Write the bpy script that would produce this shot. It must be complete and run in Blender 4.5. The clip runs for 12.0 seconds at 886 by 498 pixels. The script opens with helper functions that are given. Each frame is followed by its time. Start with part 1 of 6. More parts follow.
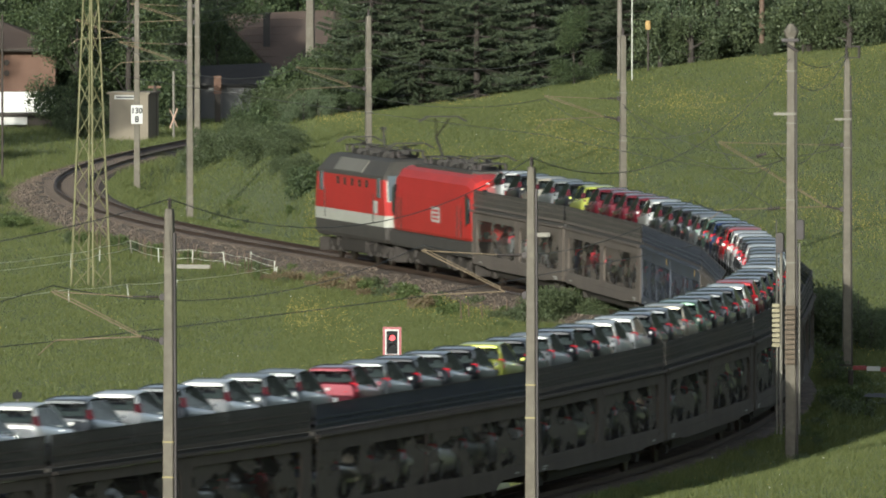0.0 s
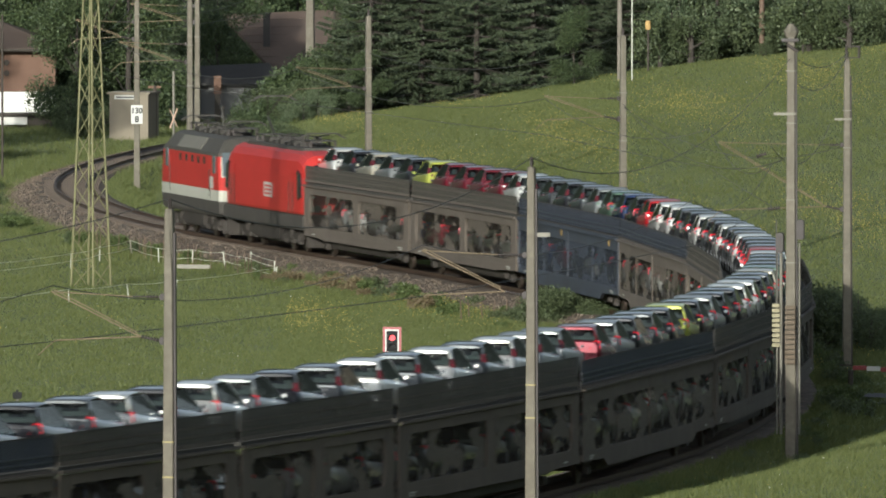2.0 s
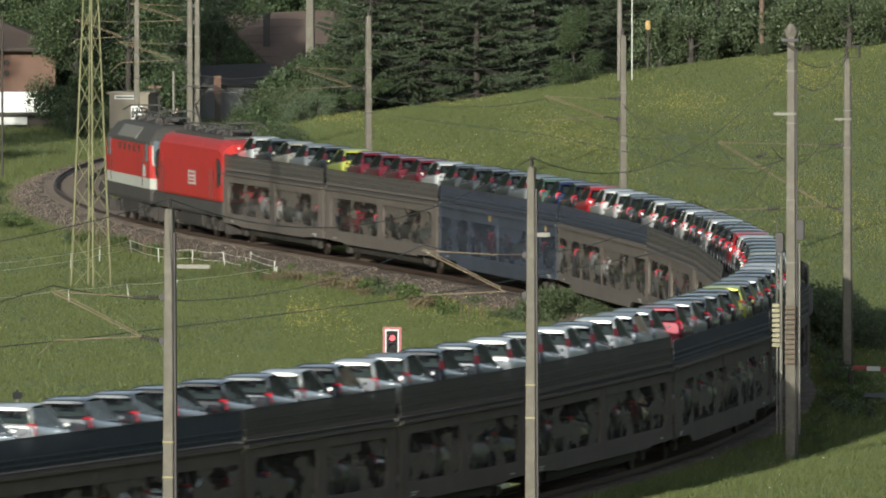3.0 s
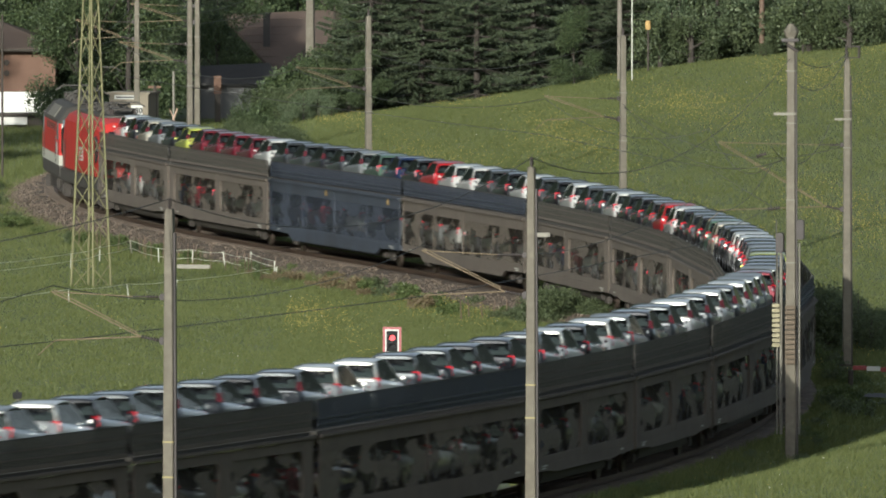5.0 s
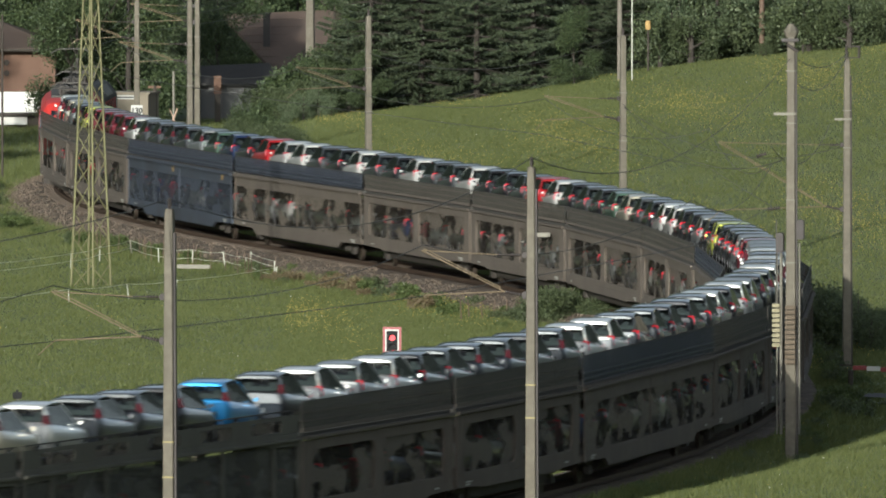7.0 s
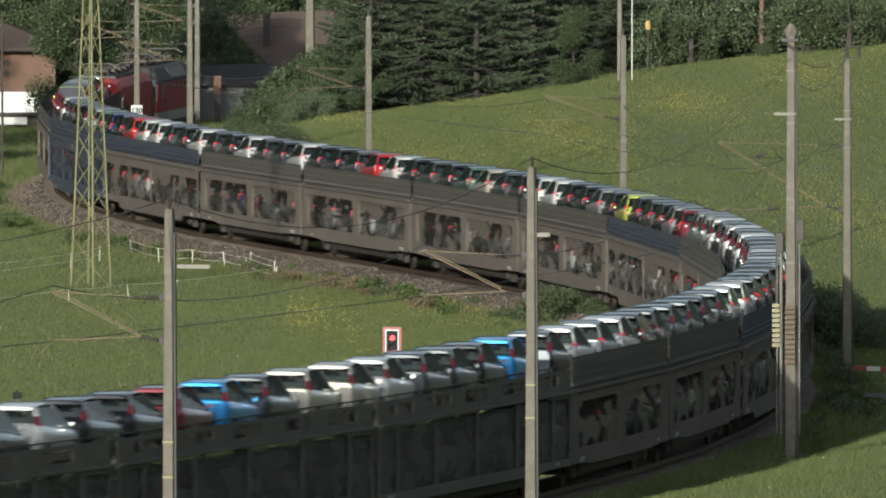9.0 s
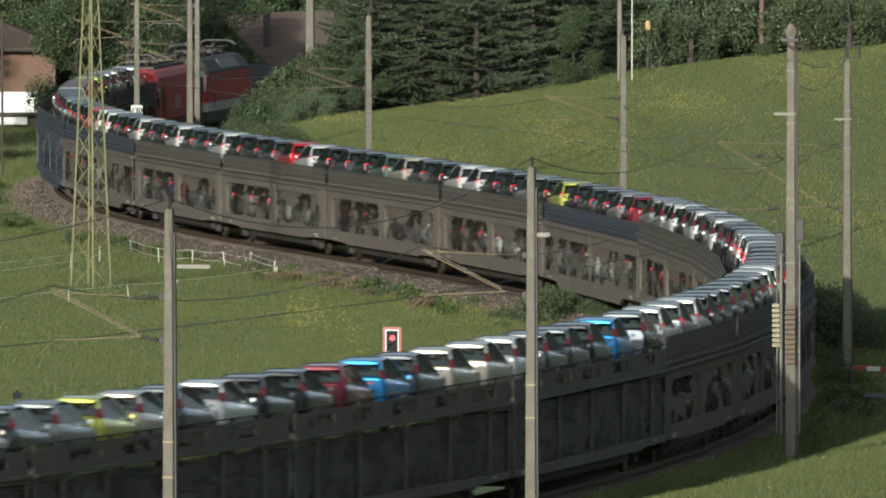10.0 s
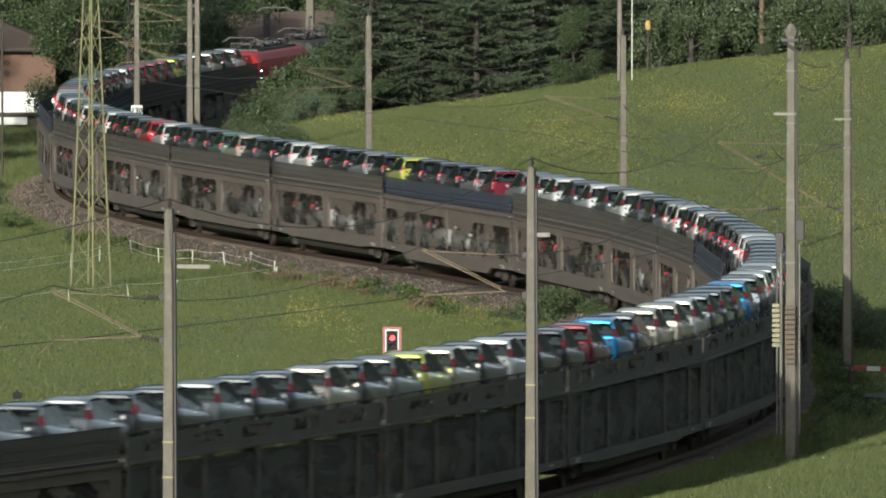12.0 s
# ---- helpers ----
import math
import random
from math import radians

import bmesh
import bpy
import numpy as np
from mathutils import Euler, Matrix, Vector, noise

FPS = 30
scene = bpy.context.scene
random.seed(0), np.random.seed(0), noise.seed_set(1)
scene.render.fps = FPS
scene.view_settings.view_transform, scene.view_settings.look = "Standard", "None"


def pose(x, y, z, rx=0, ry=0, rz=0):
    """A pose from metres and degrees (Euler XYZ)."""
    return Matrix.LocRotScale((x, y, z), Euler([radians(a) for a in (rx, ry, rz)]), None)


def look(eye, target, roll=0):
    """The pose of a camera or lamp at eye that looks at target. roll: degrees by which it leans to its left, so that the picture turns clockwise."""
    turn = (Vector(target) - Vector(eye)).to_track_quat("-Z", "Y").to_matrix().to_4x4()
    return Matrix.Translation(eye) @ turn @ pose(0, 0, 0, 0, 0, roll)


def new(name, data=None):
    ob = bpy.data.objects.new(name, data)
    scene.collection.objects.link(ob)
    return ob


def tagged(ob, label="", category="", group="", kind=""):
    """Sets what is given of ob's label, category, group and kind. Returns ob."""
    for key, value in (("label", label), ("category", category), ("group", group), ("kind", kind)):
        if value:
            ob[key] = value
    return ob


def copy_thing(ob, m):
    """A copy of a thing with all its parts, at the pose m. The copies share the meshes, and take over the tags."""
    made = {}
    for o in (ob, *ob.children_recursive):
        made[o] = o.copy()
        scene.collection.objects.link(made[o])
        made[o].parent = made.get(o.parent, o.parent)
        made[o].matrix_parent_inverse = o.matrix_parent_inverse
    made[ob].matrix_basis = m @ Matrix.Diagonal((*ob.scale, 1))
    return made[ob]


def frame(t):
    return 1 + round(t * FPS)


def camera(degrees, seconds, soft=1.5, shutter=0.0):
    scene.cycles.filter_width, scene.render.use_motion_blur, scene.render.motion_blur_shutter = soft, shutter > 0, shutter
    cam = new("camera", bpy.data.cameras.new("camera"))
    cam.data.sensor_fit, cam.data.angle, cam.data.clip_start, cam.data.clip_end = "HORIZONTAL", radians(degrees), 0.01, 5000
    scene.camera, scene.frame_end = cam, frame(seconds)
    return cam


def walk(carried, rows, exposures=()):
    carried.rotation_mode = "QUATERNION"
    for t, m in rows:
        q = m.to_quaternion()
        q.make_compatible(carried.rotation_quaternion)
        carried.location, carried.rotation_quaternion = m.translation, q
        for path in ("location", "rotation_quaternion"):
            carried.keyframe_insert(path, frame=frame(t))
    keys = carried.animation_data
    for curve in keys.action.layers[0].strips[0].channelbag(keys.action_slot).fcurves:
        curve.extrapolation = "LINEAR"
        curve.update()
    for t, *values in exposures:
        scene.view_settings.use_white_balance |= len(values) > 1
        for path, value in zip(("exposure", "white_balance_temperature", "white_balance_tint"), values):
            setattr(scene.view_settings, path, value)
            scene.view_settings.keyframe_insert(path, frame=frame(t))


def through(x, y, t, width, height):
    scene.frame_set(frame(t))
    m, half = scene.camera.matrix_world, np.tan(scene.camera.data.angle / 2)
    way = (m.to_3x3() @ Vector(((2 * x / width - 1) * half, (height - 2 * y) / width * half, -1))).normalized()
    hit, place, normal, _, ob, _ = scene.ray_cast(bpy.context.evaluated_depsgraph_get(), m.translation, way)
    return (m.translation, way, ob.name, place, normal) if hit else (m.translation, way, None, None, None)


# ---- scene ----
PICTURE = (0.15, 5540, 4)      # stops, kelvin, tint
# The camera stands on a hillside 27 m above the line and looks along the valley with a long lens.
EYE = (0.0, 0.0, 27.21)
cam = camera(2.851, 12.0, soft=1.8, shutter=0.9)
STAND = look(EYE, (0.0, 100.0, 27.21 - 100 * math.tan(radians(2.4054))))
walk(cam, [(0.0, STAND), (12.0, STAND)], exposures=[(0.0, *PICTURE), (12.0, *PICTURE)])

# ---- light ----
SUN_TO = Vector((0.2788, 0.9412, -0.1908)).normalized()
sky_world = bpy.data.worlds.new("sky")
sky_world.use_nodes = True
scene.world = sky_world
wn = sky_world.node_tree.nodes
sky = wn.new("ShaderNodeTexSky")
sky.sky_type, sky.sun_disc = "NISHITA", False
sky.air_density, sky.dust_density, sky.ozone_density = 1.0, 4.0, 0.6
sky.sun_elevation = math.asin(-SUN_TO.z)
sky.sun_rotation = math.atan2(-SUN_TO.x, -SUN_TO.y)
haze = wn.new("ShaderNodeHueSaturation")
haze.inputs["Saturation"].default_value = 0.30
sky_world.node_tree.links.new(sky.outputs[0], haze.inputs["Color"])
sky_world.node_tree.links.new(haze.outputs[0], wn["Background"].inputs[0])
wn["Background"].inputs[1].default_value = 0.14
sun = new("sun", bpy.data.lights.new("sun", "SUN"))
sun.data.energy, sun.data.angle, sun.data.color = 4.65, radians(0.53), (1.0, 0.88, 0.70)
sun.rotation_mode = "QUATERNION"
sun.rotation_quaternion = SUN_TO.to_track_quat("-Z", "Y")

# ---- the line of the track ----
# bend in 1/km every 18 m, from 160 m before the reference post
BEND = [0.23, 0.33, 0.44, 0.55, 0.66, 0.76, 0.86, 0.96, 1.05, 1.13, 1.38, 1.58, 1.75, 1.55, 1.72, 2.07, 2.08, 1.77,
        1.5, 1.66, 1.94, 1.82, 1.46, 0.93, 0.08, -0.89, -1.55, -1.81, -2.18, -2.62, -2.88, -2.78, -2.26, -1.48, -0.69,
        -0.1, -1.2, -2.2, -2.6, -2.6, -2.0, -1.0, 0.0, 0.0]
S_GRID = np.arange(-340.0, 640.1, 2.0)
kap = np.interp(S_GRID, -160.0 + 18.0 * np.arange(len(BEND)), BEND) / 1000.0
turn = np.concatenate([[0], np.cumsum((kap[1:] + kap[:-1]) * 1.0)])
i_zero = int(round((0 - S_GRID[0]) / 2.0))
TURN = turn - turn[i_zero] + 1.33654
cx, cy = np.cos(TURN), np.sin(TURN)
TX = np.concatenate([[0], np.cumsum((cx[1:] + cx[:-1]) * 1.0)])
TY = np.concatenate([[0], np.cumsum((cy[1:] + cy[:-1]) * 1.0)])
TX, TY = TX - TX[i_zero] - 6.807, TY - TY[i_zero] + 458.456
TZ = -0.016339 * S_GRID + 0.10893 * (S_GRID / 100.0) ** 2


def rail_at(s, across=0.0):
    """Place on the rails at s metres along the line, moved to the right of the way by across."""
    x, y, z, a = (np.interp(s, S_GRID, v) for v in (TX, TY, TZ, TURN))
    return x + np.sin(a) * across, y - np.cos(a) * across, z, a


def seat(s, half):
    """Pose of a rigid body whose two supports run at s - half and s + half."""
    x0, y0, z0, _ = rail_at(s - half)
    x1, y1, z1, _ = rail_at(s + half)
    rz = math.atan2(y1 - y0, x1 - x0)
    ry = -math.atan2(z1 - z0, math.hypot(x1 - x0, y1 - y0))
    return Matrix.LocRotScale(((x0 + x1) / 2, (y0 + y1) / 2, (z0 + z1) / 2), Euler((0, ry, rz)), None)


def track_side(x, y):
    """Signed distance from the line, right of the way positive, for arrays of places."""
    x, y = np.asarray(x, float), np.asarray(y, float)
    best, side = np.full(x.shape, 1e9), np.zeros(x.shape)
    for i in range(0, len(S_GRID), 2):
        dx, dy = x - TX[i], y - TY[i]
        d2 = dx * dx + dy * dy
        near = d2 < best
        best = np.where(near, d2, best)
        side = np.where(near, dx * math.sin(TURN[i]) - dy * math.cos(TURN[i]), side)
    near = np.sqrt(best)
    return np.where(near < 25, np.clip(side, -near, near), np.sign(side) * near)


def ease(v, a, b):
    u = np.clip((v - a) / (b - a), 0, 1)
    return u * u * (3 - 2 * u)


def ground_z(x, y, d=None):
    """Height of the ground at places x, y."""
    x, y = np.asarray(x, float), np.asarray(y, float)
    if d is None:
        d = track_side(x, y)
    yy = np.clip(y, TY[0], TY[-1])
    z = np.interp(yy, TY, TZ) - 0.75
    crest = np.interp(x, [-14, -6, 0, 6, 11, 21, 80], [1.8, 3.4, 4.2, 5.0, 5.8, 7.0, 13.0])
    hill = ease(y, 650, 838) * crest * ease(d, 3.5, 9.0)
    z = z + hill
    bank = 1 - ease(np.abs(d), 2.1, 4.2)
    z = z + bank * np.where(d > 0, 0.50, 0.14)
    z = z + 1.3 * ease(d, 3.4, 7.5) * (1 - ease(y, 585, 640))
    up = np.clip(1 - y / 240.0, 0, 1)
    z = z * (1 - up) + up * up * 25.4
    z = z + 0.10 * np.sin(x * 0.31 + 1.3) * np.sin(y * 0.11) * ease(np.abs(d), 5, 12)
    side = np.clip(np.abs(x) - 160, 0, 5000) * np.where(x > 0, 0.35, 1.0)
    front = np.clip(y - 1060, 0, 5000) * (1 - 0.7 * ease(x, 60, 260))
    away = np.hypot(side, front)
    # hill added out of view on the right; it darkens the train's shaded side
    shade_hill = np.clip(x - 42, 0, 5000)
    z = z + 0.45 * shade_hill * (1 - 0.7 * ease(shade_hill, 60, 400)) * ease(y, 120, 300) * (1 - 0.85 * ease(y, 600, 760))
    back = np.clip(-y - 80, 0, 5000)
    return z + away * 0.33 * (1 - 0.6 * ease(away, 300, 3000)) + 0.06 * back


# ---- materials ----
def material(name, base, rough=0.6, metal=0.0, vary=0.25, grain=4.0, stain=0.5, bump=0.0, second=None, random=0.0, coat=0.0, crisp=False):
    """A worn surface: base colour, varied at a grain scale and a stain scale (sizes in 1/m)."""
    m = bpy.data.materials.new(name)
    m.use_nodes = True
    nt = m.node_tree
    n, l = nt.nodes, nt.links
    b = n["Principled BSDF"]
    b.inputs["Roughness"].default_value, b.inputs["Metallic"].default_value = rough, metal
    b.inputs["Coat Weight"].default_value = coat
    tc = n.new("ShaderNodeTexCoord")
    fine, broad = n.new("ShaderNodeTexNoise"), n.new("ShaderNodeTexNoise")
    fine.inputs["Scale"].default_value, broad.inputs["Scale"].default_value = grain, stain
    fine.inputs["Detail"].default_value, broad.inputs["Detail"].default_value = 4, 3
    l.new(tc.outputs["Object"], fine.inputs["Vector"])
    l.new(tc.outputs["Object"], broad.inputs["Vector"])
    dark = tuple(c * (1 - vary) for c in base)
    light = tuple(min(1, c * (1 + vary)) for c in base)
    mix1, mix2 = n.new("ShaderNodeMix"), n.new("ShaderNodeMix")
    mix1.data_type = mix2.data_type = "RGBA"
    mix1.inputs[6].default_value, mix1.inputs[7].default_value = (*dark, 1), (*light, 1)
    if crisp:
        sharp = n.new("ShaderNodeMapRange")
        sharp.inputs[1].default_value, sharp.inputs[2].default_value = 0.38, 0.62
        l.new(fine.outputs["Fac"], sharp.inputs[0])
        l.new(sharp.outputs[0], mix1.inputs[0])
    else:
        l.new(fine.outputs["Fac"], mix1.inputs[0])
    ramp = n.new("ShaderNodeMapRange")
    ramp.inputs[1].default_value, ramp.inputs[2].default_value = 0.42, 0.68
    l.new(broad.outputs["Fac"], ramp.inputs[0])
    l.new(ramp.outputs[0], mix2.inputs[0])
    l.new(mix1.outputs[2], mix2.inputs[6])
    other = second or tuple(c * (1 - 0.6 * vary) for c in base)
    mix2.inputs[7].default_value = (*other, 1)
    last = mix2.outputs[2]
    if random:
        info = n.new("ShaderNodeObjectInfo")
        hsv = n.new("ShaderNodeHueSaturation")
        mr = n.new("ShaderNodeMapRange")
        mr.inputs[3].default_value, mr.inputs[4].default_value = 1 - random, 1 + random
        l.new(info.outputs["Random"], mr.inputs[0])
        l.new(mr.outputs[0], hsv.inputs["Value"])
        l.new(last, hsv.inputs["Color"])
        last = hsv.outputs[0]
    l.new(last, b.inputs["Base Color"])
    if bump:
        bp = n.new("ShaderNodeBump")
        bp.inputs["Strength"].default_value, bp.inputs["Distance"].default_value = bump, 0.05
        l.new(fine.outputs["Fac"], bp.inputs["Height"])
        l.new(bp.outputs[0], b.inputs["Normal"])
    return m


def leaf_material(name, dark, light, through=0.35):
    m = bpy.data.materials.new(name)
    m.use_nodes = True
    n, l = m.node_tree.nodes, m.node_tree.links
    b = n["Principled BSDF"]
    b.inputs["Roughness"].default_value = 0.6
    geo = n.new("ShaderNodeNewGeometry")
    mix = n.new("ShaderNodeMix")
    mix.data_type = "RGBA"
    mix.inputs[6].default_value, mix.inputs[7].default_value = (*dark, 1), (*light, 1)
    l.new(geo.outputs["Random Per Island"], mix.inputs[0])
    l.new(mix.outputs[2], b.inputs["Base Color"])
    tr = n.new("ShaderNodeBsdfTranslucent")
    l.new(mix.outputs[2], tr.inputs[0])
    ms = n.new("ShaderNodeMixShader")
    ms.inputs[0].default_value = through
    l.new(b.outputs[0], ms.inputs[1])
    l.new(tr.outputs[0], ms.inputs[2])
    l.new(ms.outputs[0], n["Material Output"].inputs[0])
    return m


def meadow_material():
    m = bpy.data.materials.new("meadow")
    m.use_nodes = True
    n, l = m.node_tree.nodes, m.node_tree.links
    b = n["Principled BSDF"]
    b.inputs["Roughness"].default_value = 0.8
    tc = n.new("ShaderNodeTexCoord")
    sizes = []
    for scale, stretch in ((0.09, 0.35), (0.7, 0.3), (5.0, 0.25)):
        mp = n.new("ShaderNodeMapping")
        mp.inputs["Scale"].default_value = (1, stretch, 1)
        l.new(tc.outputs["Object"], mp.inputs[0])
        t = n.new("ShaderNodeTexNoise")
        t.inputs["Scale"].default_value, t.inputs["Detail"].default_value = scale, 5
        l.new(mp.outputs[0], t.inputs["Vector"])
        sizes.append(t)
    a = n.new("ShaderNodeMix"); c = n.new("ShaderNodeMix"); e = n.new("ShaderNodeMix")
    a.data_type = c.data_type = e.data_type = "RGBA"
    a.inputs[6].default_value, a.inputs[7].default_value = (0.064, 0.090, 0.026, 1), (0.134, 0.150, 0.046, 1)
    l.new(sizes[0].outputs["Fac"], a.inputs[0])
    c.inputs[7].default_value = (0.118, 0.13, 0.062, 1)
    r = n.new("ShaderNodeMapRange")
    r.inputs[1].default_value, r.inputs[2].default_value = 0.5, 0.75
    l.new(sizes[1].outputs["Fac"], r.inputs[0])
    l.new(r.outputs[0], c.inputs[0])
    l.new(a.outputs[2], c.inputs[6])
    e.inputs[7].default_value = (0.042, 0.063, 0.028, 1)
    r2 = n.new("ShaderNodeMapRange")
    r2.inputs[1].default_value, r2.inputs[2].default_value, r2.inputs[4].default_value = 0.5, 0.72, 0.7
    l.new(sizes[2].outputs["Fac"], r2.inputs[0])
    l.new(r2.outputs[0], e.inputs[0])
    l.new(c.outputs[2], e.inputs[6])
    l.new(e.outputs[2], b.inputs["Base Color"])
    bp = n.new("ShaderNodeBump")
    bp.inputs["Strength"].default_value, bp.inputs["Distance"].default_value = 0.6, 0.1
    l.new(sizes[2].outputs["Fac"], bp.inputs["Height"])
    l.new(bp.outputs[0], b.inputs["Normal"])
    return m


def mesh_screen_material(name, base, shut, patches=None):
    """Close wire mesh, partly open; patches: (size in 1/m, share shut in the torn or clean spots)."""
    m = bpy.data.materials.new(name)
    m.use_nodes = True
    n, l = m.node_tree.nodes, m.node_tree.links
    b = n["Principled BSDF"]
    b.inputs["Base Color"].default_value, b.inputs["Roughness"].default_value = (*base, 1), 0.7
    tc = n.new("ShaderNodeTexCoord")
    vor = n.new("ShaderNodeTexNoise")
    vor.inputs["Scale"].default_value = 60
    l.new(tc.outputs["Object"], vor.inputs["Vector"])
    r = n.new("ShaderNodeMapRange")
    r.inputs[1].default_value, r.inputs[2].default_value = 0.40, 0.56
    r.inputs[3].default_value, r.inputs[4].default_value = shut - 0.25, shut + 0.2
    l.new(vor.outputs["Fac"], r.inputs[0])
    closed = r.outputs[0]
    if patches:
        spots, cut = n.new("ShaderNodeTexNoise"), n.new("ShaderNodeMapRange")
        spots.inputs["Scale"].default_value, spots.inputs["Detail"].default_value = patches[0], 2
        long = n.new("ShaderNodeMapping")
        long.inputs["Scale"].default_value = (0.28, 1, 1)
        l.new(tc.outputs["Object"], long.inputs["Vector"])
        l.new(long.outputs[0], spots.inputs["Vector"])
        cut.inputs[1].default_value, cut.inputs[2].default_value = 0.46, 0.50
        cut.inputs[4].default_value = patches[1]
        l.new(spots.outputs["Fac"], cut.inputs[0])
        l.new(closed, cut.inputs[3])
        closed = cut.outputs[0]
    tr = n.new("ShaderNodeBsdfTransparent")
    ms = n.new("ShaderNodeMixShader")
    l.new(closed, ms.inputs[0])
    l.new(tr.outputs[0], ms.inputs[1])
    l.new(b.outputs[0], ms.inputs[2])
    l.new(ms.outputs[0], n["Material Output"].inputs[0])
    return m


def pane_material(name, tint):
    """Thin tinted pane: see-through, with a gloss that grows towards grazing."""
    m = bpy.data.materials.new(name)
    m.use_nodes = True
    n, l = m.node_tree.nodes, m.node_tree.links
    tr, gl, fr, ms = n.new("ShaderNodeBsdfTransparent"), n.new("ShaderNodeBsdfGlossy"), n.new("ShaderNodeFresnel"), n.new("ShaderNodeMixShader")
    tr.inputs["Color"].default_value = (*tint, 1)
    gl.inputs["Roughness"].default_value = 0.05
    fr.inputs["IOR"].default_value = 1.65
    l.new(fr.outputs[0], ms.inputs[0])
    l.new(tr.outputs[0], ms.inputs[1])
    l.new(gl.outputs[0], ms.inputs[2])
    l.new(ms.outputs[0], n["Material Output"].inputs[0])
    return m


def glow_material(name, base, strength):
    m = material(name, base, 0.3, vary=0.1)
    b = m.node_tree.nodes["Principled BSDF"]
    b.inputs["Emission Color"].default_value, b.inputs["Emission Strength"].default_value = (*base, 1), strength
    return m


GRASS = meadow_material()
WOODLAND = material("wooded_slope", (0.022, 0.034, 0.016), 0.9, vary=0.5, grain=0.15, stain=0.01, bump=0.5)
BALLAST = material("ballast", (0.125, 0.092, 0.064), 0.9, vary=0.7, grain=6, stain=0.7, bump=1.0, crisp=True)
STONES = material("loose_stones", (0.15, 0.115, 0.085), 0.9, vary=0.6, grain=3, stain=0.5)
RAIL = material("rail_steel", (0.10, 0.065, 0.045), 0.5, 0.6, vary=0.3)
SLEEPER = material("sleeper_wood", (0.10, 0.075, 0.055), 0.85, vary=0.4)
CONCRETE = material("mast_concrete", (0.150, 0.132, 0.10), 0.85, vary=0.4, grain=6, stain=1.2, bump=0.2)
STEEL = material("galvanised_steel", (0.20, 0.185, 0.15), 0.6, 0.3, vary=0.2)
LATTICE = material("lattice_paint", (0.19, 0.18, 0.085), 0.6, 0.2, vary=0.3)
RUSTTUBE = material("bracket_tube", (0.20, 0.15, 0.09), 0.6, 0.3, vary=0.25)
INSUL = material("insulator_glaze", (0.04, 0.03, 0.026), 0.6, vary=0.2)
WIRE = material("wire_copper", (0.07, 0.065, 0.055), 0.6, 0.5, vary=0.2)
RED = material("loco_red", (0.40, 0.022, 0.016), 0.5, vary=0.16, grain=5, stain=0.5, coat=0.08)
CREAM = material("loco_cream", (0.46, 0.45, 0.38), 0.45, vary=0.15)
LOCOGREY = material("loco_roof_grey", (0.058, 0.052, 0.042), 0.7, vary=0.25)
SKIRT = material("loco_skirt", (0.055, 0.048, 0.040), 0.7, vary=0.35, stain=0.8)
ROOFGEAR = material("roof_gear_dark", (0.05, 0.044, 0.037), 0.6, 0.3, vary=0.3)
INSCRIPTION = material("inscription_white", (0.45, 0.44, 0.40), 0.6, vary=0.2)
ORANGEPLATE = material("orange_plate", (0.40, 0.25, 0.07), 0.6, vary=0.2)
DARK = material("running_gear", (0.045, 0.037, 0.030), 0.7, 0.2, vary=0.4)
WHEELM = material("wheel_steel", (0.09, 0.07, 0.055), 0.5, 0.7, vary=0.3)
GLASS = material("tinted_glass", (0.010, 0.013, 0.016), 0.06, vary=0.1)
CARGLASS = pane_material("car_pane", (0.62, 0.72, 0.68))
INTERIOR = material("car_interior", (0.045, 0.045, 0.047), 0.8, vary=0.25)
PALEGLASS = material("cab_window", (0.10, 0.12, 0.13), 0.08, vary=0.1)
LAMPGLASS = material("lamp_glass", (0.16, 0.17, 0.17), 0.4, vary=0.1)
WAGON = material("wagon_brown", (0.106, 0.086, 0.067), 0.85, vary=0.28, grain=3, stain=0.6, second=(0.088, 0.071, 0.056))
WAGONBLUE = material("wagon_blue", (0.044, 0.052, 0.072), 0.6, vary=0.28, grain=3, stain=0.6, second=(0.03, 0.033, 0.042))
WAGONOLIVE = material("wagon_olive", (0.095, 0.09, 0.07), 0.85, vary=0.28, grain=3, stain=0.6, second=(0.078, 0.072, 0.056))
WAGONEDGE = material("wagon_edge", (0.05, 0.045, 0.038), 0.85, vary=0.3)
GUARD = mesh_screen_material("guard_mesh", (0.085, 0.076, 0.062), 0.68)
BLUEGUARD = mesh_screen_material("blue_guard_mesh", (0.044, 0.051, 0.072), 0.70)
SCREEN = mesh_screen_material("wire_mesh", (0.112, 0.092, 0.072), 0.84, (1.5, 0.10))
PANELSCREEN = mesh_screen_material("perforated_brown", (0.118, 0.096, 0.074), 0.86, (1.5, 0.10))
OPENSCREEN = mesh_screen_material("open_mesh", (0.064, 0.060, 0.050), 0.76, (1.5, 0.45))
BLUESCREEN = mesh_screen_material("perforated_blue", (0.042, 0.050, 0.070), 0.84, (1.5, 0.35))
TYRE = material("tyre_rubber", (0.018, 0.018, 0.018), 0.8, vary=0.2)
RIM = material("wheel_rim", (0.45, 0.45, 0.46), 0.3, 0.8, vary=0.1)
LAMPDARK = material("tail_lamp_dark_red", (0.075, 0.005, 0.008), 0.2, vary=0.1, coat=1.0)
# brighter red: the sun's glint on lower-deck lamps, put into the colour
LAMPGLINT = material("tail_lamp_glint", (0.72, 0.02, 0.045), 0.3, vary=0.1)
LAMPRED = material("tail_lamp_red", (0.50, 0.010, 0.022), 0.25, vary=0.1, coat=1.0)
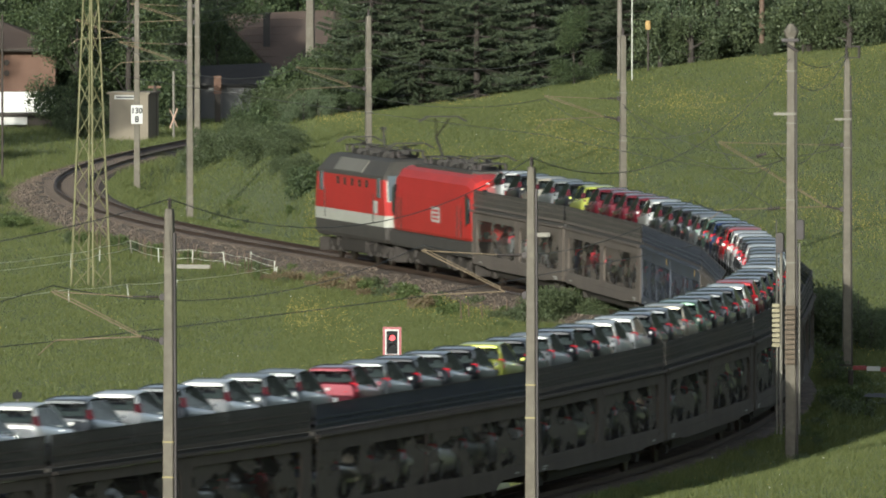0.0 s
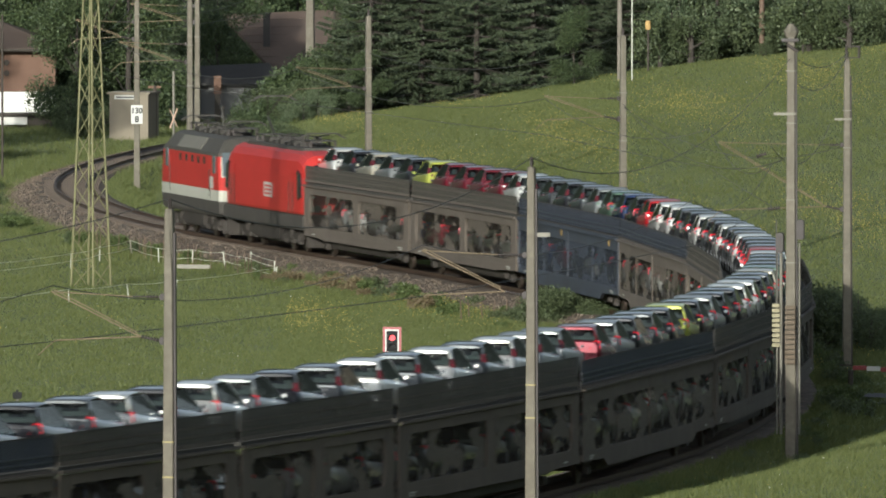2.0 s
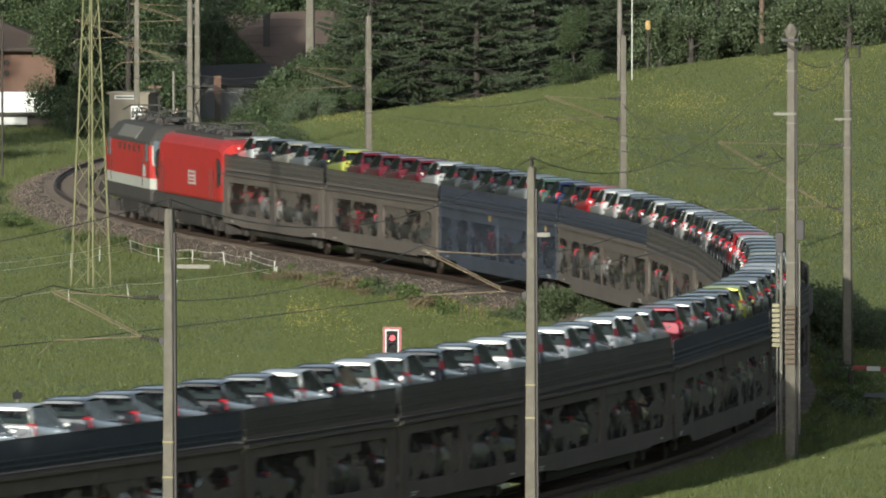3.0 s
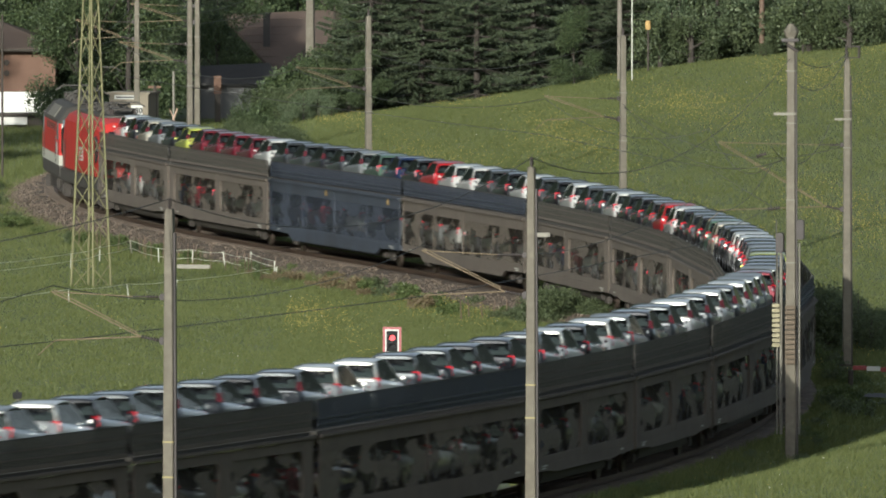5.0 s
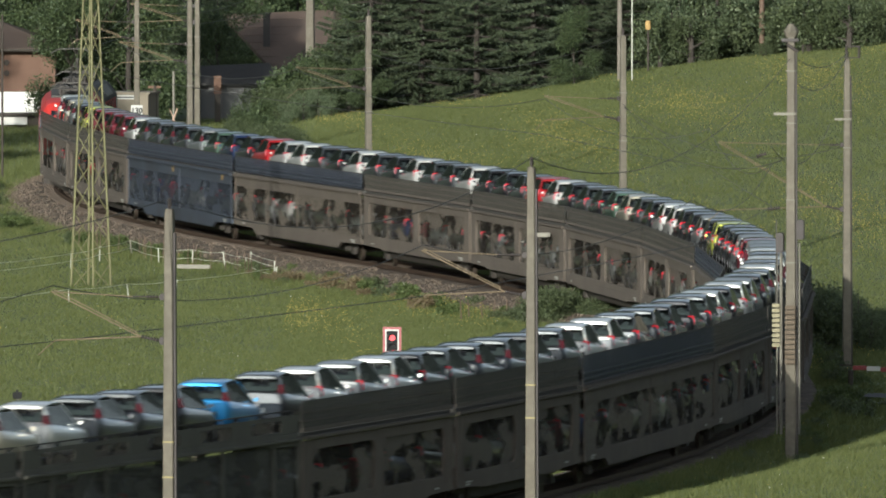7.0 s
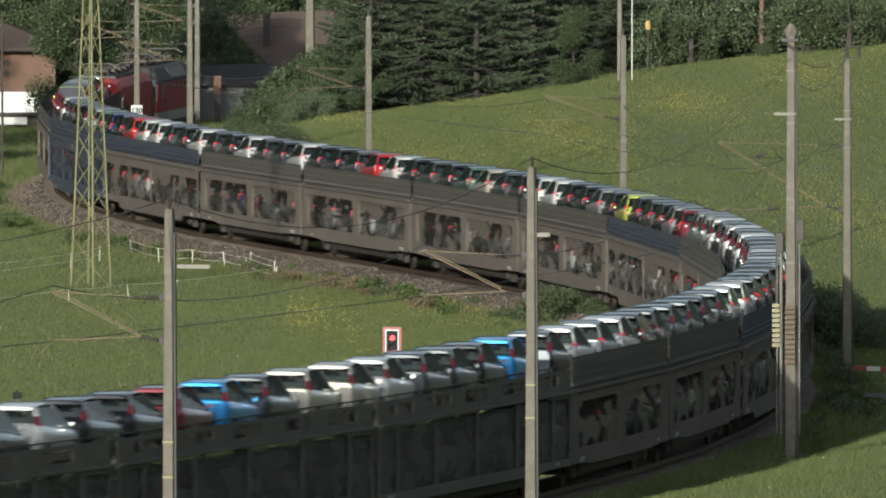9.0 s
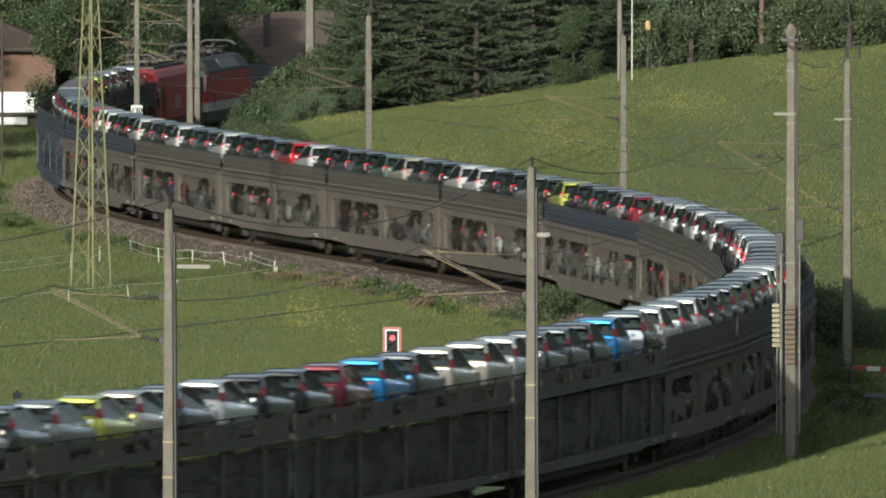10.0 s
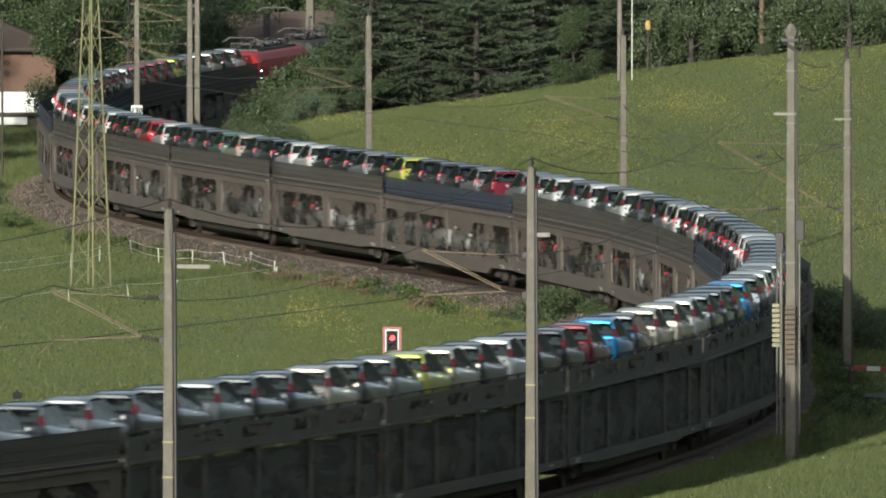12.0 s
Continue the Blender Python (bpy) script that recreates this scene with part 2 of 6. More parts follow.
PLATE = material("number_plate_white", (0.75, 0.75, 0.70), 0.4, vary=0.05)
TRIMBLACK = material("black_trim", (0.02, 0.02, 0.022), 0.5, vary=0.2)
CAR_PAINT = {
    "white": material("paint_white", (0.70, 0.69, 0.65), 0.34, 0.55, vary=0.04, coat=1.0),
    "silver": material("paint_silver", (0.29, 0.30, 0.295), 0.36, 0.7, vary=0.05, coat=0.6),
    "grey": material("paint_grey", (0.10, 0.105, 0.11), 0.34, 0.8, vary=0.05, coat=1.0),
    "black": material("paint_black", (0.022, 0.022, 0.026), 0.3, 0.5, vary=0.1, coat=1.0),
    "red": material("paint_red", (0.36, 0.010, 0.014), 0.35, 0.3, vary=0.06, coat=0.7),
    "darkred": material("paint_dark_red", (0.13, 0.008, 0.018), 0.35, 0.4, vary=0.06, coat=1.0),
    "yellow": material("paint_lime", (0.55, 0.58, 0.10), 0.34, 0.55, vary=0.05, coat=1.0),
    "blue": material("paint_blue", (0.05, 0.28, 0.60), 0.34, 0.55, vary=0.06, coat=1.0),
    "darkblue": material("paint_dark_blue", (0.03, 0.05, 0.13), 0.33, 0.75, vary=0.06, coat=1.0),
    "green": material("paint_green", (0.14, 0.22, 0.16), 0.33, 0.8, vary=0.06, coat=1.0),
    "beige": material("paint_beige", (0.58, 0.53, 0.42), 0.34, 0.7, vary=0.06, coat=1.0),
}


# ---- mesh helpers ----
def part(name, bm, mat, parent=None, label=""):
    """Link a bmesh as one mesh object under a thing or a part."""
    me = bpy.data.meshes.new(name)
    bmesh.ops.recalc_face_normals(bm, faces=bm.faces)
    bm.to_mesh(me)
    bm.free()
    me.materials.append(mat)
    ob = new(name, me)
    if parent is not None:
        ob.parent = parent
    if label:
        tagged(ob, label)
    return ob


def mesh_np(name, verts, faces, mat, smooth=False):
    me = bpy.data.meshes.new(name)
    me.from_pydata([tuple(v) for v in verts], [], [tuple(f) for f in faces])
    me.materials.append(mat)
    if smooth:
        me.polygons.foreach_set("use_smooth", [True] * len(me.polygons))
    return me


def soup(name, verts, per, mat):
    """A mesh of separate faces: verts (n, per, 3)."""
    n = len(verts)
    me = bpy.data.meshes.new(name)
    me.vertices.add(n * per)
    me.vertices.foreach_set("co", np.asarray(verts, np.float32).reshape(-1))
    me.loops.add(n * per)
    me.loops.foreach_set("vertex_index", np.arange(n * per, dtype=np.int32))
    me.polygons.add(n)
    me.polygons.foreach_set("loop_start", np.arange(0, n * per, per, dtype=np.int32))
    me.update()
    me.materials.append(mat)
    return me


def box(bm, x0, x1, y0, y1, z0, z1, bevel=0.0):
    r = bmesh.ops.create_cube(bm, size=1.0, matrix=Matrix.Translation(((x0 + x1) / 2, (y0 + y1) / 2, (z0 + z1) / 2)) @ Matrix.Diagonal((x1 - x0, y1 - y0, z1 - z0, 1)))
    if bevel:
        es = list({e for v in r["verts"] for e in v.link_edges})
        bmesh.ops.bevel(bm, geom=es, offset=bevel, segments=2, affect="EDGES")


def rod(bm, a, b, r, seg=8, r2=None):
    a, b = Vector(a), Vector(b)
    d = b - a
    m = Matrix.Translation((a + b) / 2) @ d.to_track_quat("Z", "Y").to_matrix().to_4x4()
    bmesh.ops.create_cone(bm, cap_ends=True, segments=seg, radius1=r, radius2=r if r2 is None else r2, depth=d.length, matrix=m)


def loft(bm, rings, close=True):
    """Skin a list of equal rings of places; caps at both ends."""
    vs = [[bm.verts.new(p) for p in ring] for ring in rings]
    n = len(vs[0])
    for a, b in zip(vs, vs[1:]):
        for i in range(n):
            bm.faces.new((a[i], a[(i + 1) % n], b[(i + 1) % n], b[i]))
    if close:
        bm.faces.new(vs[0][::-1])
        bm.faces.new(vs[-1])


def plate_with_holes(bm, x0, x1, z0, z1, holes, y0, y1, corner=0.18):
    """An upright plate in x and z with rounded holes (hx0, hx1, hz0, hz1), from y0 to y1 thick."""
    edges = []

    def ring(pts):
        vs = [bm.verts.new((x, y0, z)) for x, z in pts]
        return [bm.edges.new((vs[i], vs[(i + 1) % len(vs)])) for i in range(len(vs))]
    edges += ring([(x0, z0), (x1, z0), (x1, z1), (x0, z1)])
    for hx0, hx1, hz0, hz1 in holes:
        pts = []
        for cxx, czz, a0 in ((hx1 - corner, hz0 + corner, -90), (hx1 - corner, hz1 - corner, 0), (hx0 + corner, hz1 - corner, 90), (hx0 + corner, hz0 + corner, 180)):
            for k in range(5):
                a = radians(a0 + 22.5 * k)
                pts.append((cxx + corner * math.cos(a), czz + corner * math.sin(a)))
        edges += ring(pts)
    r = bmesh.ops.triangle_fill(bm, use_beauty=True, use_dissolve=False, edges=edges)
    faces = [f for f in r["geom"] if isinstance(f, bmesh.types.BMFace)]
    ex = bmesh.ops.extrude_face_region(bm, geom=faces)
    vs = [v for v in ex["geom"] if isinstance(v, bmesh.types.BMVert)]
    bmesh.ops.translate(bm, vec=(0, y1 - y0, 0), verts=vs)


def empty(name, m, label, category, group=""):
    ob = new(name)
    ob.matrix_basis = m
    return tagged(ob, label, category, group)


# ---- the ground ----
def build_ground():
    xs = np.unique(np.concatenate([np.linspace(-3500, -200, 14), np.linspace(-200, -40, 17), np.arange(-40, 45, 0.8), np.linspace(45, 200, 17), np.linspace(200, 3500, 14)]))
    ys = np.unique(np.concatenate([np.linspace(-3500, -100, 12), np.linspace(-100, 420, 30), np.arange(420, 1010, 1.6), np.linspace(1010, 1300, 25), np.linspace(1300, 4600, 14)]))
    gx, gy = np.meshgrid(xs, ys)
    gz = ground_z(gx, gy)
    nx, ny = len(xs), len(ys)
    v = np.stack([gx, gy, gz], -1).reshape(-1, 3)
    i = np.arange((ny - 1) * nx).reshape(ny - 1, nx)[:, :-1].reshape(-1)
    f = np.stack([i, i + 1, i + nx + 1, i + nx], -1)
    ob = new("ground", mesh_np("ground", v.tolist(), f.tolist(), GRASS, True))
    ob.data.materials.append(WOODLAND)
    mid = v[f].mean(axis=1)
    # x > 50 gives the added, unseen right-hand hill its dark wood colour
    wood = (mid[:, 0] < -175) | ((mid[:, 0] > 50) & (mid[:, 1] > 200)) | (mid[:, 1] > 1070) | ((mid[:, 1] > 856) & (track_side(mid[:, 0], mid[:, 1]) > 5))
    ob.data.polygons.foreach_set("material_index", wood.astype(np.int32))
    tagged(ob, "sunlit green valley meadow rising to a wooded slope", "meadow", kind="structure")


def strip(name, s0, s1, profile, mat, step=2.0, closed=False):
    """A profile of (across, up) swept along the line."""
    ss = np.arange(s0, s1 + 0.01, step)
    n = len(profile)
    verts, faces = [], []
    for s in ss:
        for a, u in profile:
            x, y, z, _ = rail_at(s, a)
            verts.append((x, y, z + u))
    for k in range(len(ss) - 1):
        for j in range(n if closed else n - 1):
            j2 = (j + 1) % n
            faces.append((k * n + j, k * n + j2, (k + 1) * n + j2, (k + 1) * n + j))
    return new(name, mesh_np(name, verts, faces, mat))


def build_track():
    bed = strip("track_bed", -150, 560, [(-3.5, -0.95), (-3.1, -0.72), (-2.6, -0.52), (-2.1, -0.36), (-1.7, -0.22), (0, -0.19), (1.6, -0.22), (1.75, -0.40), (1.9, -0.80)], BALLAST)
    bed.data.polygons.foreach_set("use_smooth", [True] * len(bed.data.polygons))
    tagged(bed, "brown stone ballast bed of a single railway track", "track bed", kind="structure")
    for side in (-0.75, 0.75):
        p = [(side - 0.07, -0.17), (side - 0.07, -0.15), (side - 0.012, -0.12), (side - 0.012, -0.05), (side - 0.036, -0.04), (side - 0.036, 0.0),
             (side + 0.036, 0.0), (side + 0.036, -0.04), (side + 0.012, -0.05), (side + 0.012, -0.12), (side + 0.07, -0.15), (side + 0.07, -0.17)]
        tagged(strip("rail", -150, 560, p, RAIL, 2.0, True), "rust-brown steel running rail on wooden sleepers", "rail", "rails", "structure")
    me = None
    for k in range(260):
        s = 262 + 0.63 * k
        x, y, z, a = rail_at(s)
        if me is None:
            bm = bmesh.new()
            box(bm, -0.12, 0.12, -1.3, 1.3, -0.26, -0.155, 0.015)
            first = part("sleeper", bm, SLEEPER, bed)
            me, ob = first.data, first
        else:
            ob = new("sleeper", me)
            ob.parent = bed
        ob.matrix_basis = pose(x, y, z, 0, 0, math.degrees(a))


def build_stones():
    """Loose ballast stones on the shoulders of the bed."""
    rng = np.random.default_rng(8)
    n = 26000
    s = rng.uniform(185, 440, n)
    d = -rng.uniform(1.5, 3.5, n) + 0.25 * np.sin(s * 0.9)
    x, y, z, _ = rail_at(s, d)
    up = np.interp(-d, [1.2, 1.7, 2.1, 2.6, 3.1, 3.5], [-0.20, -0.22, -0.36, -0.52, -0.68, -0.70])
    c = np.stack([x, y, z + up], 1)
    r = rng.uniform(0.03, 0.085, (n, 1))
    a = rng.normal(size=(3, n, 3))
    a /= np.linalg.norm(a, axis=2)[:, :, None]
    tri = np.stack([c + a[0] * r, c + a[1] * r, c + a[2] * r + np.array([0, 0, 0.03])], 1)
    tagged(new("ballast_stones", soup("ballast_stones", tri, 3, STONES)), "loose brown ballast stones beside the rails", "stones", kind="stuff")


# ---- the train ----
SPEED = 18.33
TIMES = [0.0, 1.0, 2.0, 3.0, 4.0, 5.0, 6.0, 7.0, 8.0, 9.0, 10.0, 11.0, 12.0]
MOVERS = []          # (thing, place along the line at 0 s, half the support base, height)


def bogie(parent, x, axles, radius=0.55):
    bm = bmesh.new()
    for y in (-1.08, 1.08):
        box(bm, x - 1.9, x + 1.9, y - 0.09, y + 0.09, 0.48, 0.78, 0.03)
        for a in axles:
            box(bm, x + a - 0.22, x + a + 0.22, y - 0.13, y + 0.13, 0.32, 0.72, 0.03)
        rod(bm, (x, y, 0.55), (x, y, 0.95), 0.16, 10)
        box(bm, x - 0.55, x + 0.55, y - 0.14, y + 0.14, 0.34, 0.52, 0.03)
    box(bm, x - 1.2, x + 1.2, -1.0, 1.0, 0.55, 0.85)
    frame_part = part("bogie_frame", bm, DARK, parent)
    for a in axles:
        bm = bmesh.new()
        for y in (-0.75, 0.75):
            rod(bm, (0, y - 0.07, 0), (0, y + 0.07, 0), radius, 24)
            rod(bm, (0, y - 0.09, 0), (0, y + 0.09, 0), radius * 0.35, 12)
            for k in range(6):
                c = math.cos(k * math.pi / 3) * radius * 0.6, math.sin(k * math.pi / 3) * radius * 0.6
                rod(bm, (c[0], y - 0.085, c[1]), (c[0], y + 0.085, c[1]), radius * 0.1, 6)
        rod(bm, (0, -0.9, 0), (0, 0.9, 0), 0.09, 10)
        w = part("wheelset", bm, WHEELM, parent)
        w.location = (x + a, 0, radius)




def pantograph(parent, x, z, raised, flip=1):
    knee = (x + 1.0 * flip, 0, z + (0.75 if raised else 0.12))
    head = (x - 0.45 * flip, 0, z + (1.55 if raised else 0.24))
    bm = bmesh.new()
    box(bm, x - 0.72, x + 0.72, -0.54, 0.54, z - 0.03, z + 0.02, 0.01)
    base = part("pantograph", bm, ROOFGEAR, parent, "raised single-arm pantograph" if raised else "folded pantograph")
    for y in (-0.5, 0.5):
        for dx in (-0.6, 0.6):
            bm = bmesh.new()
            rod(bm, (x + dx, y, z - 0.27), (x + dx, y, z - 0.02), 0.06, 8)
            part("foot_insulator", bm, INSUL, base)
    bm = bmesh.new()
    rod(bm, (x - 0.5 * flip, 0, z), knee, 0.05, 6)
    part("lower_arm", bm, ROOFGEAR, base)
    bm = bmesh.new()
    rod(bm, (x - 0.3 * flip, 0, z), (knee[0] - 0.1, 0, knee[2] - 0.08), 0.025, 6)
    part("guide_rod", bm, ROOFGEAR, base)
    for y in (-0.28, 0.28):
        bm = bmesh.new()
        rod(bm, knee, (head[0], y, head[2]), 0.03, 6)
        part("upper_arm", bm, ROOFGEAR, base)
    for dx in (-0.22, 0.22):
        bm = bmesh.new()
        bar = [(-0.95, -0.14), (-0.6, 0.06), (0.6, 0.06), (0.95, -0.14)]
        loft(bm, [[(head[0] + dx - 0.025, yv, head[2] + up - 0.025), (head[0] + dx + 0.025, yv, head[2] + up - 0.025), (head[0] + dx + 0.025, yv, head[2] + up + 0.025), (head[0] + dx - 0.025, yv, head[2] + up + 0.025)] for yv, up in bar])
        part("contact_strip", bm, ROOFGEAR, base)


def roof_gear(parent, xs, z):
    bm = bmesh.new()
    for i, x in enumerate(xs):
        w = 0.35 + 0.1 * (i % 3)
        box(bm, x - w, x + w, -0.6, 0.6, z - 0.02, z + 0.14 + 0.10 * (i % 2), 0.05)
        for y in (-0.35, 0.35):
            rod(bm, (x, y, z + 0.1), (x, y, z + 0.40), 0.05, 8)
    for y in (-0.35, 0.35):
        rod(bm, (xs[0], y, z + 0.38), (xs[-1], y, z + 0.38), 0.025, 6)
    part("roof_gear", bm, ROOFGEAR, parent)


def buffers(parent, x, way):
    for y in (-0.875, 0.875):
        bm = bmesh.new()
        rod(bm, (x, y, 1.05), (x + 0.5 * way, y, 1.05), 0.1, 10)
        rod(bm, (x + 0.5 * way, y, 1.05), (x + 0.56 * way, y, 1.05), 0.24, 14)
        part("buffer", bm, DARK, parent)
    bm = bmesh.new()
    box(bm, min(x, x + 0.3 * way), max(x, x + 0.3 * way), -0.1, 0.1, 0.95, 1.12)
    part("coupling", bm, DARK, parent)


def build_old_loco():
    """Angular four-axle electric: cream band, red body, grey slanted roof edge."""
    t = empty("electric_locomotive", pose(0, 0, 0), "angular red electric locomotive with cream band and grey roof", "locomotive")
    L = 7.55

    def block(name, levels, mat, label=""):
        bm = bmesh.new()
        rr = []
        for z, inset, w in levels:
            x = L - inset
            c = 0.12
            rr.append([(x - c, w, z), (x, w - c * 1.2, z), (x, -w + c * 1.2, z), (x - c, -w, z), (-x + c, -w, z), (-x, -w + c * 1.2, z), (-x, w - c * 1.2, z), (-x + c, w, z)])
        loft(bm, rr)
        part(name, bm, mat, t, label)
    block("underframe", [(0.95, 0.25, 1.36), (1.10, 0.05, 1.44), (1.60, 0.0, 1.46)], SKIRT, "dark brown-grey underframe")
    block("cream_band", [(1.602, 0.0, 1.465), (2.06, 0.0, 1.465)], CREAM, "cream waist band")
    block("body", [(2.062, 0.0, 1.46), (2.45, 0.06, 1.46), (3.48, 0.34, 1.44)], RED, "red body side")
    block("roof", [(3.482, 0.34, 1.44), (3.62, 0.40, 1.42), (4.18, 0.95, 1.02), (4.28, 1.15, 0.75)], LOCOGREY, "grey roof with slanted edges")
    for k in range(5):
        x = -3.6 + 1.55 * k
        for s in (-1, 1):
            bm = bmesh.new()
            box(bm, x - 0.22, x + 0.22, min(1.42 * s, 1.468 * s), max(1.42 * s, 1.468 * s), 3.10, 3.40, 0.01)
            part("side_window", bm, GLASS, t, "small dark side window")
    for s in (-1, 1):
        for e in (-1, 1):
            bm = bmesh.new()
            box(bm, 6.15 * e - 0.36, 6.15 * e + 0.36, min(1.43 * s, 1.48 * s), max(1.43 * s, 1.48 * s), 2.75, 3.55, 0.02)
            part("cab_side_window", bm, PALEGLASS, t)
            bm = bmesh.new()
            rod(bm, (5.2 * e, 1.50 * s, 1.7), (5.2 * e, 1.50 * s, 2.9), 0.014, 6)
            part("handrail", bm, LOCOGREY, t)
    for e in (-1, 1):
        bm = bmesh.new()
        for y in (-0.70, 0.70):
            v = [(7.47, y - 0.60, 2.66), (7.47, y + 0.60, 2.66), (7.20, y + 0.58, 3.66), (7.20, y - 0.58, 3.66)]
            inner = [(x - 0.06, yy, z) for x, yy, z in v]
            loft(bm, [[(x * e, yy, z) for x, yy, z in inner], [(x * e, yy, z) for x, yy, z in v]])
        part("windscreen", bm, PALEGLASS, t, "pale reflecting windscreen")
        for y in (-0.95, 0.95):
            bm = bmesh.new()
            rod(bm, (7.50 * e, y, 1.83), (7.60 * e, y, 1.83), 0.13, 12)
            part("headlamp", bm, STEEL, t)
        buffers(t, 7.5 * e, e)
        bm = bmesh.new()
        box(bm, min(7.3 * e, 7.45 * e), max(7.3 * e, 7.45 * e), -1.3, 1.3, 0.25, 0.8, 0.03)
        part("snow_plough", bm, DARK, t)
    for s in (-1, 1):
        bm = bmesh.new()
        q = [(-2.3, 1.40, 3.66), (3.7, 1.40, 3.66), (3.7, 1.06, 4.14), (-2.3, 1.06, 4.14)]
        loft(bm, [[(x, y * s, z) for x, y, z in q], [(x, (y + 0.02) * s, z + 0.025) for x, y, z in q]])
        part("roof_panel", bm, STEEL, t, "pale grey slanted roof panel")
        for e in (-1, 1):
            bm = bmesh.new()
            q = [(7.42, 1.20, 2.62), (7.42, 1.36, 2.62), (7.16, 1.34, 3.46), (7.16, 1.20, 3.46)]
            loft(bm, [[(x * e, y * s, z) for x, y, z in q], [((x + 0.06) * e, y * s, z) for x, y, z in q]])
            part("corner_post", bm, CREAM, t, "cream corner post of the cab")
    bm = bmesh.new()
    box(bm, -5.9, -5.0, 1.462, 1.472, 2.12, 2.62)
    part("emblem", bm, INSCRIPTION, t, "small pale square emblem")
    bm = bmesh.new()
    box(bm, -2.6, 2.6, -1.3, 1.3, 0.40, 1.0, 0.06)
    part("transformer_box", bm, DARK, t)
    bogie(t, 4.0, (-1.4, 1.4), 0.62)
    bogie(t, -4.0, (-1.4, 1.4), 0.62)
    roof_gear(t, [-3.6, -2.2, -0.8, 0.6, 2.0, 3.4], 4.27)
    pantograph(t, -4.9, 4.62, False, 1)
    bm = bmesh.new()
    rod(bm, (-0.6, 0.1, 4.3), (-0.2, 0.1, 5.35), 0.05, 8)
    box(bm, -0.5, 0.1, 0.02, 0.18, 5.33, 5.45, 0.03)
    part("roof_conductor", bm, ROOFGEAR, t, "upright dark roof conductor")
    pantograph(t, 4.9, 4.62, False, -1)
    return t


def build_round_loco():
    """Modern rounded four-axle electric, red with dark skirt."""
    t = empty("electric_locomotive", pose(0, 0, 0), "rounded modern red electric locomotive with dark grey skirt", "locomotive")
    L = 9.3

    def section(x, w, top, bottom):
        pts = [(0.0, bottom), (0.97, bottom), (1.0, bottom + 0.1), (1.0, 2.4), (0.98, 3.1), (0.93, top - 0.42), (0.80, top - 0.14), (0.60, top), (0.0, top)]
        return [(x, w * a, min(z, top)) for a, z in pts] + [(x, -w * a, min(z, top)) for a, z in reversed(pts[1:-1])]
    bm = bmesh.new()
    st = [(-9.25, 1.05, 1.95), (-9.2, 1.20, 2.5), (-8.9, 1.33, 3.3), (-8.35, 1.43, 4.0), (-7.6, 1.48, 4.17), (-5, 1.5, 4.17), (5, 1.5, 4.17), (7.6, 1.48, 4.17), (8.35, 1.43, 4.0), (8.9, 1.33, 3.3), (9.2, 1.20, 2.5), (9.25, 1.05, 1.95)]
    loft(bm, [section(x, w, top, 1.60) if top > 3 else [(p[0], p[1], 1.60 + (p[2] - 1.60) * (top - 1.6) / 2.57) for p in section(x, w, 4.17, 1.60)] for x, w, top in st])
    part("body", bm, RED, t, "glossy red rounded body")
    bm = bmesh.new()
    box(bm, -9.1, 9.1, -1.47, 1.47, 0.95, 1.598, 0.08)
    part("skirt", bm, SKIRT, t, "dark grey skirt")
    bm = bmesh.new()
    box(bm, -6.3, 6.3, -0.95, 0.95, 4.08, 4.26, 0.05)
    part("roof", bm, LOCOGREY, t, "grey roof panel")
    for s in (-1, 1):
        for e in (-1, 1):
            bm = bmesh.new()
            v = [(7.85, 2.15), (8.45, 2.3), (8.35, 3.25), (7.75, 3.4)]
            loft(bm, [[(x * e, 1.40 * s, z) for x, z in v], [(x * e, 1.492 * s, z) for x, z in v]])
            part("cab_side_window", bm, GLASS, t)
            bm = bmesh.new()
            box(bm, 6.6 * e - 0.32, 6.6 * e + 0.32, min(1.49 * s, 1.506 * s), max(1.49 * s, 1.506 * s), 1.75, 3.3, 0.004)
            part("cab_door", bm, RED, t)
            for dx in (-0.4, 0.4):
                bm = bmesh.new()
                rod(bm, (6.6 * e + dx, 1.53 * s, 1.65), (6.6 * e + dx, 1.53 * s, 2.9), 0.014, 6)
                part("handrail", bm, LOCOGREY, t)
        bm = bmesh.new()
        box(bm, -2.3, -0.5, min(1.5 * s, 1.508 * s), max(1.5 * s, 1.508 * s), 2.15, 2.75)
        part("emblem", bm, INSCRIPTION, t, "pale square emblem with red bars")
        bm = bmesh.new()
        for k in range(3):
            box(bm, -2.1, -0.7, min(1.508 * s, 1.512 * s), max(1.508 * s, 1.512 * s), 2.24 + 0.16 * k, 2.32 + 0.16 * k)
        part("emblem_bar", bm, RED, t)
    for e in (-1, 1):
        bm = bmesh.new()
        v = [(9.16, -1.05, 2.55), (9.16, 1.05, 2.55), (8.62, 0.95, 3.62), (8.62, -0.95, 3.62)]
        loft(bm, [[((x + 0.0) * e, y, z) for x, y, z in v], [((x + 0.08) * e, y, z) for x, y, z in v]])
        part("windscreen", bm, GLASS, t, "dark raked windscreen")
        for y in (-0.9, 0.9):
            bm = bmesh.new()
            rod(bm, (9.15 * e, y, 1.85), (9.29 * e, y, 1.85), 0.15, 12)
            part("headlamp", bm, STEEL, t)
        buffers(t, 9.1 * e, e)
        bm = bmesh.new()
        box(bm, min(8.8 * e, 9.0 * e), max(8.8 * e, 9.0 * e), -1.3, 1.3, 0.25, 0.95, 0.04)
        part("snow_plough", bm, DARK, t)
    bm = bmesh.new()
    box(bm, -2.9, 2.9, -1.3, 1.3, 0.38, 0.95, 0.06)
